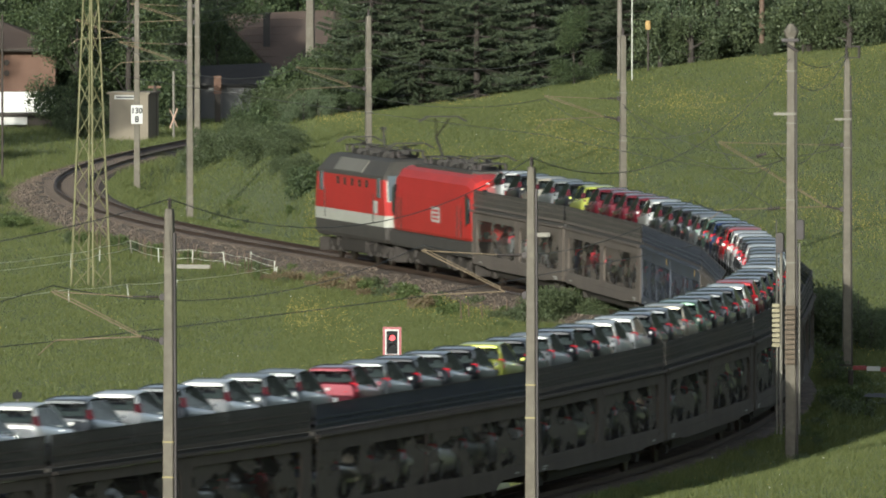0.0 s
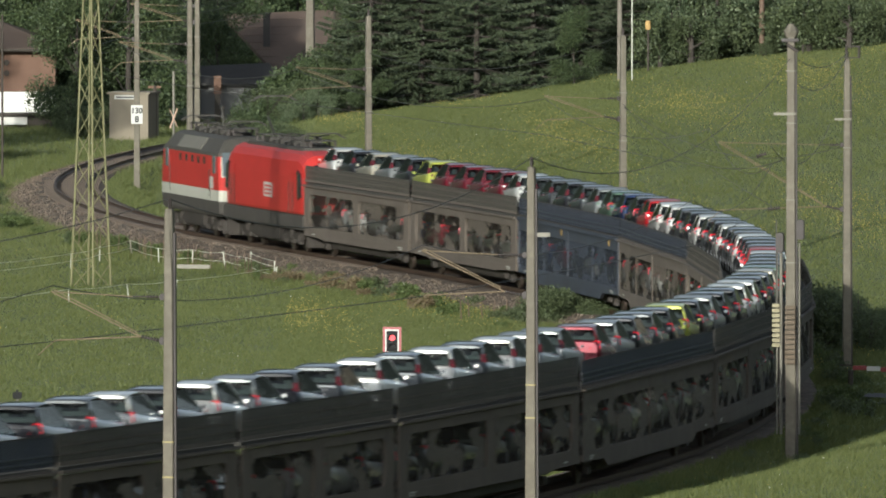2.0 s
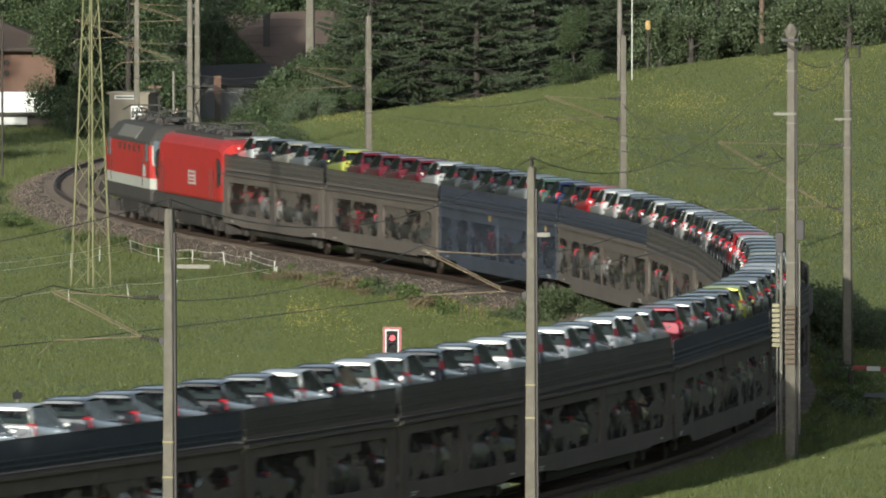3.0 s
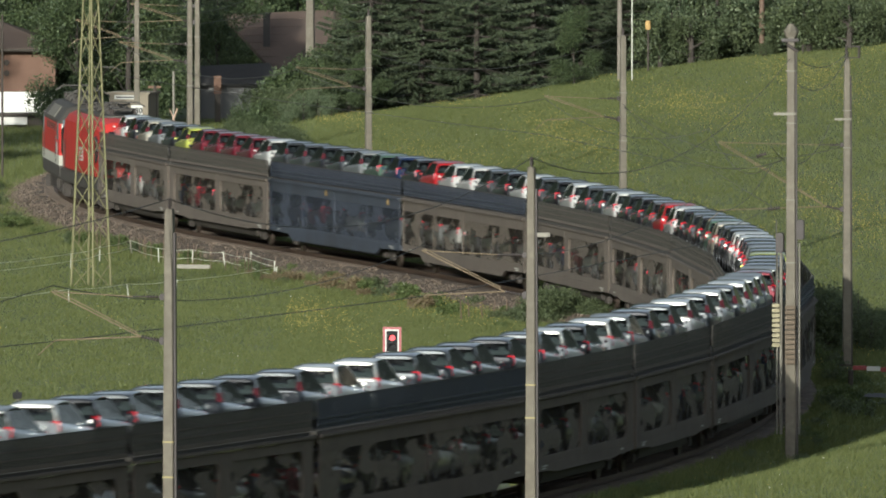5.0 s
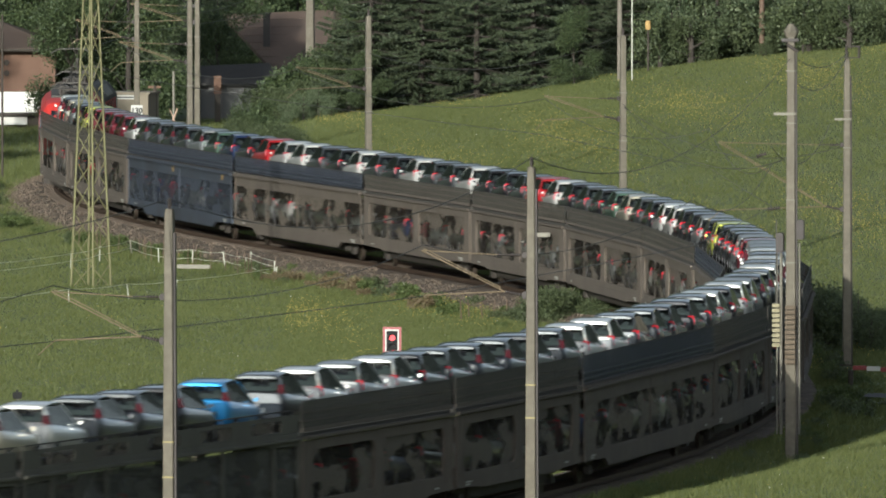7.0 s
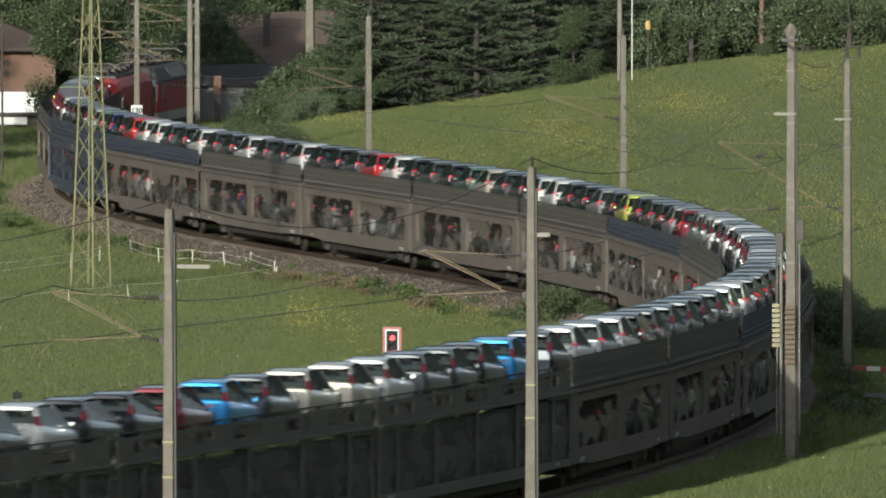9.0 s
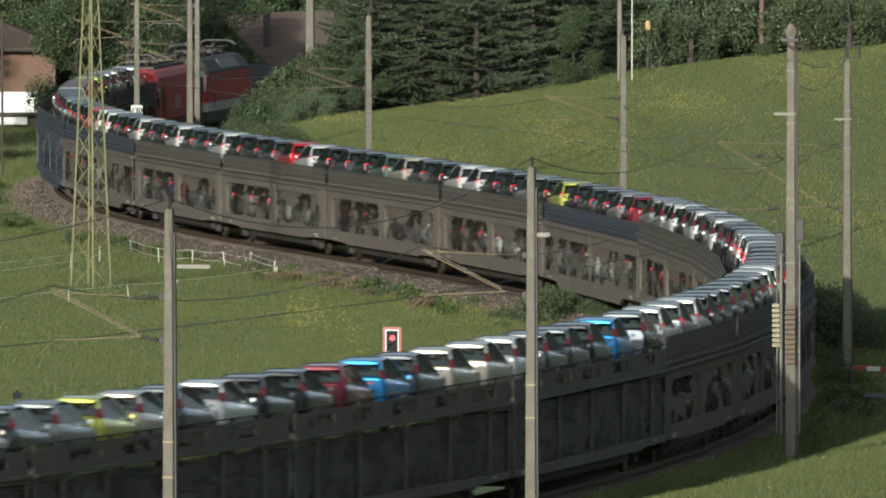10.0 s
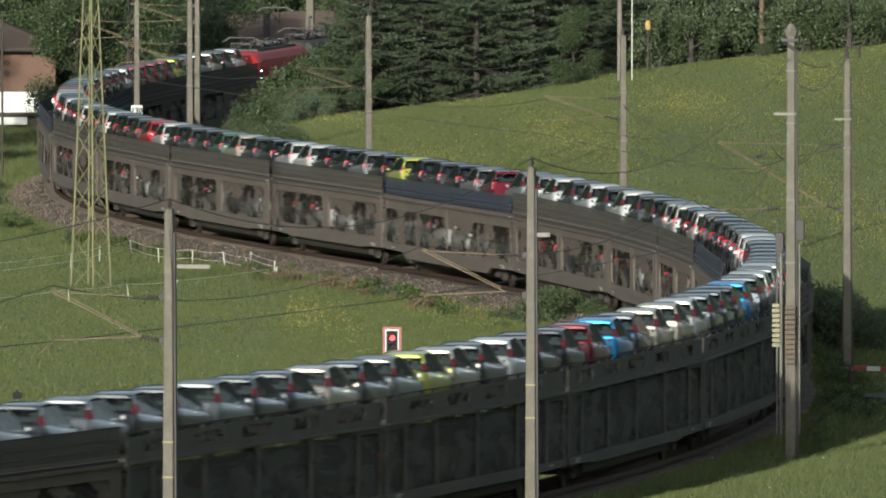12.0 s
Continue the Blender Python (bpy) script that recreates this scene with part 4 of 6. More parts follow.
def cantilever(t, foot, rail, reach, up_low=6.55, up_high=7.35):
    """Bracket of tubes that reaches over the track; local +y is to the left of the way, towards the track."""
    lo, hi = rail + up_low - foot, rail + up_high - foot
    tip = (0, reach, hi + 0.10)
    bm = bmesh.new()
    rod(bm, (0, 0.75, lo + 0.10), tip, 0.018, 8)
    part("bracket_tube", bm, RUSTTUBE, t, "tan bracket tube")
    bm = bmesh.new()
    rod(bm, (0.05, 0.85, lo + 0.20), (0.05, reach - 0.05, hi + 0.15), 0.013, 8)
    part("bracket_tube", bm, RUSTTUBE, t, "tan bracket tube")
    bm = bmesh.new()
    rod(bm, (0, 0.9, hi), tip, 0.015, 8)
    part("top_stay", bm, RUSTTUBE, t)
    bm = bmesh.new()
    rod(bm, (0, 0.7, lo + 0.10), (0, reach - 0.1, lo - 0.02), 0.019, 8)
    rod(bm, (0, reach - 0.1, lo - 0.02), (0, reach + 0.35, lo - 0.40), 0.013, 8)
    part("steady_arm", bm, RUSTTUBE, t)
    bm = bmesh.new()
    insulator(bm, (0, 0.22, lo), (0, 0.75, lo + 0.10))
    part("insulator", bm, INSUL, t)
    bm = bmesh.new()
    insulator(bm, (0, 0.30, hi), (0, 0.62, hi), 0.045)
    rod(bm, (0, 0.1, hi), (0, 0.95, hi), 0.02, 8)
    part("stay_insulator", bm, INSUL, t)
    bm = bmesh.new()
    box(bm, -0.10, 0.10, 0.08, 0.24, lo - 0.10, lo + 0.10, 0.02)
    part("clamp", bm, INSUL, t)
    bm = bmesh.new()
    box(bm, -0.10, 0.10, 0.08, 0.24, hi - 0.08, hi + 0.08, 0.02)
    part("clamp", bm, INSUL, t)


def build_masts():
    for s, a, h, arm in MASTS:
        x, y, zr, turn_ = (float(v) for v in rail_at(s, a))
        t, foot = build_mast(x, y, h + 0.15, math.degrees(turn_), *((0.27, 0.34) if s == 81.0 else (0.24, 0.33)))
        TOPS[s] = Vector((x, y, foot + h + 0.4))
        if arm:
            cantilever(t, foot, zr, a - 0.1, *((6.0, 7.1) if s < 60 else (6.55, 7.35)))
        bands(t, (h * 0.33, h * 0.42) if s < 60 else (h * 0.62, h * 0.8), 0.28, BAND if s < 60 else STEEL)
        if s == 28.5:
            bm = bmesh.new()
            box(bm, -0.04, 0.04, -0.52, -0.14, 8.24, 8.36, 0.01)
            part("side_plate", bm, STEEL, t)
        if s == -13.0:
            bm = bmesh.new()
            box(bm, -0.04, 0.04, -1.05, -0.2, h - 1.34, h - 1.24, 0.01)
            part("side_arm", bm, STEEL, t)
        if s == 81.0:
            feeder_mast(t, h)
    t, foot = build_mast(-7.1, 952.0, 10.5, 80, 0.40, 0.40)
    bands(t, (6.0, 8.0))
    t, foot = build_mast(14.1, 621.0, 11.0, 93)
    cantilever(t, 0.0, 0.0, 4.5, 5.75, 8.0)
    bands(t, (7.9, 9.2))
    bm = bmesh.new()
    box(bm, -0.20, -0.14, -0.15, 0.45, 8.86, 8.94, 0.01)
    part("cross_arm", bm, STEEL, t)
    bm = bmesh.new()
    box(bm, -0.03, 0.03, -0.45, 0.1, 11.02, 11.06)
    for yv in (0.02, -0.42):
        insulator(bm, (0, yv, 11.05), (0, yv, 11.45), 0.06)
    box(bm, -0.02, 0.02, -0.45, 0.05, 11.42, 11.46)
    part("switch", bm, INSUL, t, "dark double insulator switch")
    TOPS["side"] = Vector((14.1, 621.0, foot + 11.2))
    # feeder from top to top
    x, y, z, _ = (float(v) for v in rail_at(-62.0, 3.1))
    wire((x, y, z + 9.6), TOPS[-13.0], 0.9)
    wire(TOPS[-13.0], TOPS[28.5], 1.25)
    wire(TOPS[28.5], TOPS[81.0] - Vector((0, 0, 1.0)), 1.6)
    wire(TOPS[81.0] - Vector((0, 0, 0.9)), TOPS["side"], 0.45)
    wire(TOPS[81.0] - Vector((0, 0, 1.6)), TOPS["side"] - Vector((0, 0, 0.1)), 0.75)
    wire(TOPS[81.0] - Vector((0.6, 0, 3.7)), TOPS["side"] - Vector((0.6, 0, 2.5)), 0.9)
    wire(TOPS[81.0] - Vector((0, 0, 4.0)), TOPS[230.0] - Vector((0, 0, 2.9)), 1.2)
    wire(TOPS[230.0] - Vector((0, 0, 0.2)), TOPS[284.5] - Vector((0, 0, 1.8)), 1.0)
    wire(TOPS["side"] - Vector((0, 0, 3.2)), TOPS[230.0] - Vector((0, 0, 3.0)), 1.1)
    # contact wire and messenger, mast to mast
    stops = [-62.0, -13.0, 28.5, 81.0, 128.0, 180.0, 230.0, 284.5, 336.0, 384.0, 421.0, 470.0]
    for a, b in zip(stops, stops[1:]):
        for up, sag in ((5.95, 0.02), (7.35, 0.85)):
            p, q = rail_at(a, 0.15), rail_at(b, 0.15)
            wire((p[0], p[1], p[2] + up), (q[0], q[1], q[2] + up), sag, 0.012)


def feeder_mast(t, h):
    """Fittings of the tall mast at the crossing."""
    bm = bmesh.new()
    loft(bm, [[(r * math.cos(q), r * math.sin(q), h + dz) for q in (0, 0.785, 1.571, 2.356, 3.142, 3.927, 4.712, 5.498)] for dz, r in ((0.02, 0.17), (0.16, 0.23), (0.2, 0.23), (0.32, 0.15), (0.42, 0.07))])
    part("cap", bm, CONCRETE, t, "domed mast cap")
    bm = bmesh.new()
    box(bm, -0.24, 0.24, -0.24, 0.28, h - 0.12, h - 0.02, 0.02)
    rod(bm, (-0.15, 0.12, h - 0.2), (-0.15, -0.22, h - 0.42), 0.05, 8)
    part("clamp", bm, INSUL, t)
    for z, w in ((h - 2.3, 1.0),):
        bm = bmesh.new()
        box(bm, -0.20, -0.14, -0.17, 0.52, z - 0.04, z + 0.04, 0.01)
        part("cross_arm", bm, STEEL, t)
    bm = bmesh.new()
    insulator(bm, (-0.1, 0.75, h - 3.5), (-0.2, 1.05, h - 3.6), 0.06)
    part("insulator", bm, INSUL, t)
    bm = bmesh.new()
    insulator(bm, (0.1, 0.35, h - 5.15), (0.1, 0.75, h - 5.2), 0.06)
    part("insulator", bm, INSUL, t)
    bm = bmesh.new()
    box(bm, -0.25, 0.25, 0.22, 0.45, h - 6.5, h - 5.9, 0.03)
    part("switch_gear", bm, INSUL, t, "dark switch gear")
    bm = bmesh.new()
    box(bm, -0.15, 0.15, -0.40, -0.20, h - 6.1, h - 5.5, 0.03)
    part("switch_gear", bm, INSUL, t, "dark switch gear")
    for yv, r in ((0.42, 0.025), (0.30, 0.05), (-0.26, 0.03)):
        bm = bmesh.new()
        rod(bm, (-0.05, yv, 0.9), (-0.05, yv, h - 6.2), r, 8)
        part("down_pipe", bm, STEEL, t)
    for k in range(9):
        bm = bmesh.new()
        z = 4.80 - 0.15 * k
        box(bm, -0.20, 0.05, 0.32, 0.56, z - 0.055, z + 0.055, 0.015)
        part("tension_weight", bm, PALEWEIGHT, t)
    for k in range(12):
        bm = bmesh.new()
        z = 4.75 - 0.15 * k
        box(bm, -0.34, -0.20, -0.16, 0.16, z - 0.055, z + 0.055, 0.015)
        part("tension_weight", bm, RUSTWEIGHT, t)
    bm = bmesh.new()
    rod(bm, (-0.1, 0.44, 4.85), (-0.1, 0.44, 7.4), 0.02, 6)
    part("weight_rope", bm, WIRE, t)
    bands(t, (2.1, 3.2, h - 1.0, h - 6.8), 0.32)


PALEWEIGHT = material("weight_pale", (0.25, 0.22, 0.13), 0.7, vary=0.2)
RUSTWEIGHT = material("weight_rust", (0.12, 0.09, 0.06), 0.8, vary=0.3)


def build_lattice_tower(x, y):
    z = gz(x, y)
    t = empty("lattice_pylon", pose(x, y, z - 0.1, 0, 0, 53), "olive-grey steel lattice power pylon on the meadow", "pylon")
    h, b, top = 17.5, 0.57, 0.03

    def leg(k, u):
        w = b + (top - b) * u
        sx, sy = ((1, 1), (-1, 1), (-1, -1), (1, -1))[k % 4]
        return Vector((sx * w, sy * w, h * u))
    for k in range(4):
        bm = bmesh.new()
        rod(bm, leg(k, 0), leg(k, 1), 0.05, 6, 0.035)
        part("leg", bm, LATTICE, t)
    n = 17
    for k in range(4):
        for i in range(n):
            bm = bmesh.new()
            u0, u1 = i / n, (i + 1) / n
            a, c = (leg(k, u0), leg(k + 1, u1)) if i % 2 == 0 else (leg(k + 1, u0), leg(k, u1))
            rod(bm, a, c, 0.024, 5)
            part("brace", bm, LATTICE, t)
    bm = bmesh.new()
    for k in range(4):
        rod(bm, leg(k, 0.004), leg(k + 1, 0.004), 0.035, 5)
    part("foot_frame", bm, LATTICE, t)


WHITEPAINT = material("white_enamel", (0.50, 0.49, 0.45), 0.4, vary=0.06)
REDPAINT = material("red_enamel", (0.24, 0.02, 0.02), 0.4, vary=0.1)
BLACKPAINT = material("black_enamel", (0.010, 0.010, 0.010), 0.85, vary=0.2)
SIGNALRED = glow_material("signal_red_glass", (0.9, 0.02, 0.03), 0.5)


def build_signal():
    x, y, z, a = (float(v) for v in rail_at(36.0, -2.2))
    g = gz(x, y)
    t = empty("railway_signal", pose(x, y, g - 0.1, 0, 0, -6), "railway light signal with red-and-white framed board showing red", "signal")
    c = 3.86 - (g - 0.1)
    bm = bmesh.new()
    rod(bm, (0, 0.1, 0), (0, 0.1, c + 0.3), 0.07, 12)
    part("post", bm, STEEL, t)
    for w, h, d, m, n in ((0.26, 0.43, 0.0, REDPAINT, "red_border"), (0.19, 0.36, -0.012, WHITEPAINT, "white_border"), (0.155, 0.32, -0.024, BLACKPAINT, "board")):
        bm = bmesh.new()
        box(bm, -w, w, d - 0.01, d + 0.01, c - h, c + h, 0.004)
        part(n, bm, m, t)
    for dz, m, n in ((0.13, SIGNALRED, "lit_lamp"), (-0.13, BLACKPAINT, "dark_lamp")):
        bm = bmesh.new()
        rod(bm, (0.01, -0.03, c + dz), (0.01, -0.06, c + dz), 0.085, 16)
        part(n, bm, m, t)
        bm = bmesh.new()
        for k in range(7):
            u0, u1 = radians(20 * k + 30), radians(20 * k + 50)
            p = [(0.01 + 0.11 * math.cos(u), c + dz + 0.11 * math.sin(u)) for u in (u0, u1)]
            loft(bm, [[(p[0][0], -0.03, p[0][1]), (p[1][0], -0.03, p[1][1]), (p[1][0] * 0.96, -0.03, p[1][1] - 0.005), (p[0][0] * 0.96, -0.03, p[0][1] - 0.005)],
                      [(p[0][0], -0.20, p[0][1]), (p[1][0], -0.20, p[1][1]), (p[1][0] * 0.96, -0.20, p[1][1] - 0.005), (p[0][0] * 0.96, -0.20, p[0][1] - 0.005)]])
        part("hood", bm, BLACKPAINT, t)
    x, y, z, a = (float(v) for v in rail_at(-5.3, -2.9))
    g = gz(x, y)
    t = empty("small_signal", pose(x, y, g - 0.1), "small dark signal box on a thin post", "signal")
    c = 4.5 - g
    bm = bmesh.new()
    rod(bm, (0, 0.08, 0), (0, 0.08, c), 0.035, 8)
    part("post", bm, STEEL, t)
    bm = bmesh.new()
    box(bm, -0.12, 0.12, -0.08, 0.08, c - 0.09, c + 0.09, 0.02)
    rod(bm, (0, 0, c + 0.09), (0, 0, c + 0.14), 0.03, 8)
    part("lamp_box", bm, BLACKPAINT, t)


def words(parent, text, x, y, z, size, mat):
    """Upright lettering that faces -y."""
    cu = bpy.data.curves.new("lettering", "FONT")
    cu.body, cu.size, cu.align_x, cu.extrude, cu.offset = text, size, "CENTER", 0.004, 0.012
    cu.materials.append(mat)
    ob = new("lettering", cu)
    ob.matrix_basis = pose(x, y, z, 90, 0, 0)
    ob.parent = parent


def build_km_board():
    x, y, _, _ = (float(v) for v in rail_at(384.0, 3.02))
    g = gz(x, y)
    t = empty("kilometre_board", pose(x, y - 0.28, g + 3.45), "white kilometre board with black numerals fixed to a mast", "sign")
    bm = bmesh.new()
    box(bm, -0.27, 0.27, -0.015, 0.015, -0.44, 0.44, 0.006)
    part("board", bm, WHITEPAINT, t)
    words(t, "130", 0, -0.022, 0.06, 0.36, BLACKPAINT)
    words(t, "8", 0, -0.022, -0.36, 0.40, BLACKPAINT)
    bm = bmesh.new()
    box(bm, -0.05, 0.05, 0.015, 0.10, -0.3, 0.3)
    part("clip", bm, STEEL, t)


CROSSPALE = material("faded_cross_enamel", (0.42, 0.27, 0.19), 0.5, vary=0.15)


# ---- buildings ----
PLASTER = material("white_plaster", (0.78, 0.76, 0.70), 0.85, vary=0.08, grain=2, stain=0.4)
# grey plaster, darkened to hold the shade on the shed wall
SHADEDGREY = material("shaded_grey_plaster", (0.12, 0.118, 0.115), 0.85, vary=0.12, grain=2, stain=0.4)
BEIGE = material("beige_render", (0.21, 0.178, 0.13), 0.85, vary=0.14, grain=3, stain=0.5)
ROOFBROWN = material("brown_roof_sheet", (0.095, 0.066, 0.050), 0.75, vary=0.2, grain=3, stain=0.35, second=(0.09, 0.065, 0.052))
BOARDS = material("brown_boarding", (0.15, 0.082, 0.052), 0.75, vary=0.2, grain=3, stain=0.4)
DARKROOF = material("dark_roof", (0.035, 0.032, 0.03), 0.8, vary=0.25)
DARKWOOD = material("dark_wood", (0.05, 0.04, 0.03), 0.8, vary=0.3)


def slab(bm, quad, thick):
    """A sheet through four corners with its thickness downwards."""
    q = [Vector(p) for p in quad]
    loft(bm, [[p - Vector((0, 0, thick)) for p in q], q])


def build_left_house():
    g = -6.35
    t = empty("wooden_house", pose(-23.2, 950, g), "house with white plaster base, brown boarded upper storey and brown roof", "house")
    bm = bmesh.new()
    box(bm, -6, 2.55, 0, 8, 0.95, 2.05)
    part("plaster_wall", bm, PLASTER, t, "sunlit white plaster wall")
    # dark colour stands for the shade below the white wall
    bm = bmesh.new()
    box(bm, -6, 2.3, 0.05, 8, 0, 0.94)
    part("base_wall", bm, DARKWOOD, t, "dark shaded base")
    bm = bmesh.new()
    box(bm, -6, 1.0, -0.12, 0.05, 0.30, 0.72, 0.02)
    part("white_panel", bm, PLASTER, t)
    bm = bmesh.new()
    box(bm, -6.2, 2.5, -0.5, -0.02, 0.78, 0.93, 0.02)
    part("ledge", bm, DARKWOOD, t)
    bm = bmesh.new()
    box(bm, -6, 2.5, 0.0, 8, 2.06, 4.3)
    part("boarded_wall", bm, BOARDS, t, "reddish-brown boarded wall")
    for k in range(10):
        bm = bmesh.new()
        z = 2.1 + 0.205 * k
        box(bm, -6.02, 2.51, -0.03, -0.003, z, z + 0.195, 0.006)
        part("board", bm, BOARDS, t)
    bm = bmesh.new()
    slab(bm, [(-7, -0.9, 4.4), (2.9, -0.9, 4.4), (-0.7, 4.2, 5.75), (-7, 4.2, 5.75)], 0.2)
    slab(bm, [(2.9, -0.9, 4.4), (2.9, 9.3, 4.4), (-0.6, 4.4, 5.74), (-0.7, 4.2, 5.75)], 0.2)
    part("roof", bm, ROOFBROWN, t, "brown hipped roof with deep eaves")
    bm = bmesh.new()
    rod(bm, (-6.8, -0.98, 4.3), (2.9, -0.98, 4.3), 0.08, 8)
    part("gutter", bm, DARKWOOD, t)
    for dx, z in ((-0.45, 3.62), (-0.45, 3.05)):
        bm = bmesh.new()
        rod(bm, (dx + 0.35, -0.25, z), (dx + 0.35, -0.05, z), 0.16, 10)
        part("lamp_bowl", bm, DARKWOOD, t)


def build_far_house():
    g = -6.4
    t = empty("farm_house", pose(-9.4, 973, g), "house with broad weathered brown roof, chimney and grey wall", "house")
    bm = bmesh.new()
    box(bm, 1.3, 4.3, 1.6, 9, 0, 3.2)
    part("wall", bm, SHADEDGREY, t)
    bm = bmesh.new()
    slab(bm, [(0.54, -1.0, 2.11), (4.8, -1.0, 1.95), (4.8, 5, 5.75), (-2.7, 5, 5.42)], 0.22)
    part("roof", bm, ROOFBROWN, t, "weathered brown roof plane")
    for k in range(1, 9):
        bm = bmesh.new()
        u = k / 9
        z0, z1, yv = 2.11 + 3.31 * u, 1.95 + 3.8 * u, -1.0 + 6.0 * u
        rod(bm, (0.54 - 3.24 * u, yv, z0 + 0.02), (4.8, yv, z1 + 0.02), 0.03, 5)
        part("roof_seam", bm, ROOFBROWN, t)
    bm = bmesh.new()
    box(bm, -0.45, -0.08, 1.9, 2.3, 3.3, 5.52, 0.02)
    box(bm, -0.51, -0.02, 1.84, 2.36, 5.52, 5.62, 0.02)
    part("chimney", bm, DARKROOF, t, "dark sheet-clad chimney")
    # lean-to shed in front
    s = empty("shed", pose(-11.2, 964, -6.35), "low grey shed with dark hipped roof beside the house", "shed")
    bm = bmesh.new()
    box(bm, -2.6, 2.3, 0, 4, 0, 2.15)
    part("wall", bm, SHADEDGREY, s)
    # the shade on this roof is put into its dark colour
    bm = bmesh.new()
    slab(bm, [(-3.0, -0.5, 2.05), (2.9, -0.5, 2.05), (1.75, 1.8, 3.1), (-3.0, 1.8, 2.9)], 0.12)
    part("roof", bm, DARKROOF, s, "dark roof in shade")
    for x in (0.9, 1.6):
        bm = bmesh.new()
        box(bm, x - 0.12, x + 0.12, -0.03, 0.02, 0.3, 1.7)
        part("door", bm, DARKWOOD, s)
    p = empty("notice_post", pose(-12.1, 955, gz(-12.1, 955) - 0.05), "orange-brown wooden board on a dark post", "sign")
    bm = bmesh.new()
    box(bm, -0.21, 0.21, -0.04, 0.04, 1.65, 2.62, 0.01)
    part("board", bm, BOARDS, p)
    bm = bmesh.new()
    box(bm, -0.16, 0.16, -0.03, 0.05, 0, 1.64)
    part("post", bm, DARKWOOD, p)


def build_hut():
    x, y = -16.3, 925.0
    g = gz(x, y)
    t = empty("relay_hut", pose(x, y, g - 0.08, 0, 0, -13), "small beige relay hut with flat roof and name strip", "hut")
    bm = bmesh.new()
    box(bm, -1.08, 1.0, 0, 2.3, 0, 2.5, 0.02)
    part("wall", bm, BEIGE, t)
    bm = bmesh.new()
    box(bm, -1.2, 1.1, -0.10, 2.4, 2.50, 2.60, 0.02)
    part("roof", bm, BEIGE, t, "thin flat roof slab")
    bm = bmesh.new()
    box(bm, -0.80, 0.42, -0.025, -0.002, 2.24, 2.44, 0.004)
    part("name_strip", bm, WHITEPAINT, t, "white name strip")
    bm = bmesh.new()
    box(bm, -0.70, 0.32, -0.032, -0.027, 2.31, 2.38)
    part("name_bar", bm, BLACKPAINT, t)
    # crossing warning and posts beside the hut
    x, y = -14.05, 928.0
    c = empty("crossing_sign", pose(x, y, gz(x, y) - 0.05), "faded red-and-cream crossing cross on a grey post", "sign")
    bm = bmesh.new()
    rod(bm, (0, 0, 0), (0, 0, 3.6), 0.07, 10)
    part("post", bm, STEEL, c)
    for sgn in (-1, 1):
        bm = bmesh.new()
        loft(bm, [[(-0.22, -0.09 - 0.01 * sgn, 1.15 - 0.48 * sgn), (-0.16, -0.09 - 0.01 * sgn, 1.10 - 0.48 * sgn), (0.22, -0.09 - 0.01 * sgn, 1.15 + 0.48 * sgn), (0.16, -0.09 - 0.01 * sgn, 1.20 + 0.48 * sgn)],
                  [(-0.22, -0.07 - 0.01 * sgn, 1.15 - 0.48 * sgn), (-0.16, -0.07 - 0.01 * sgn, 1.10 - 0.48 * sgn), (0.22, -0.07 - 0.01 * sgn, 1.15 + 0.48 * sgn), (0.16, -0.07 - 0.01 * sgn, 1.20 + 0.48 * sgn)]])
        part("cross_blade", bm, CROSSPALE, c)
    x, y = -15.0, 926.5
    c = empty("lamp_post", pose(x, y, gz(x, y) - 0.05), "dark post with a short pale arm", "post")
    bm = bmesh.new()
    rod(bm, (0, 0, 0), (0, 0, 2.9), 0.09, 8)
    part("post", bm, DARKWOOD, c)
    bm = bmesh.new()
    box(bm, -0.35, 0.30, -0.05, 0.05, 2.75, 2.88, 0.02)
    part("arm", bm, BOARDS, c)


# ---- road and barrier ----
ASPHALT = material("asphalt", (0.035, 0.035, 0.035), 0.85, vary=0.25, grain=12, stain=0.6, bump=0.2)


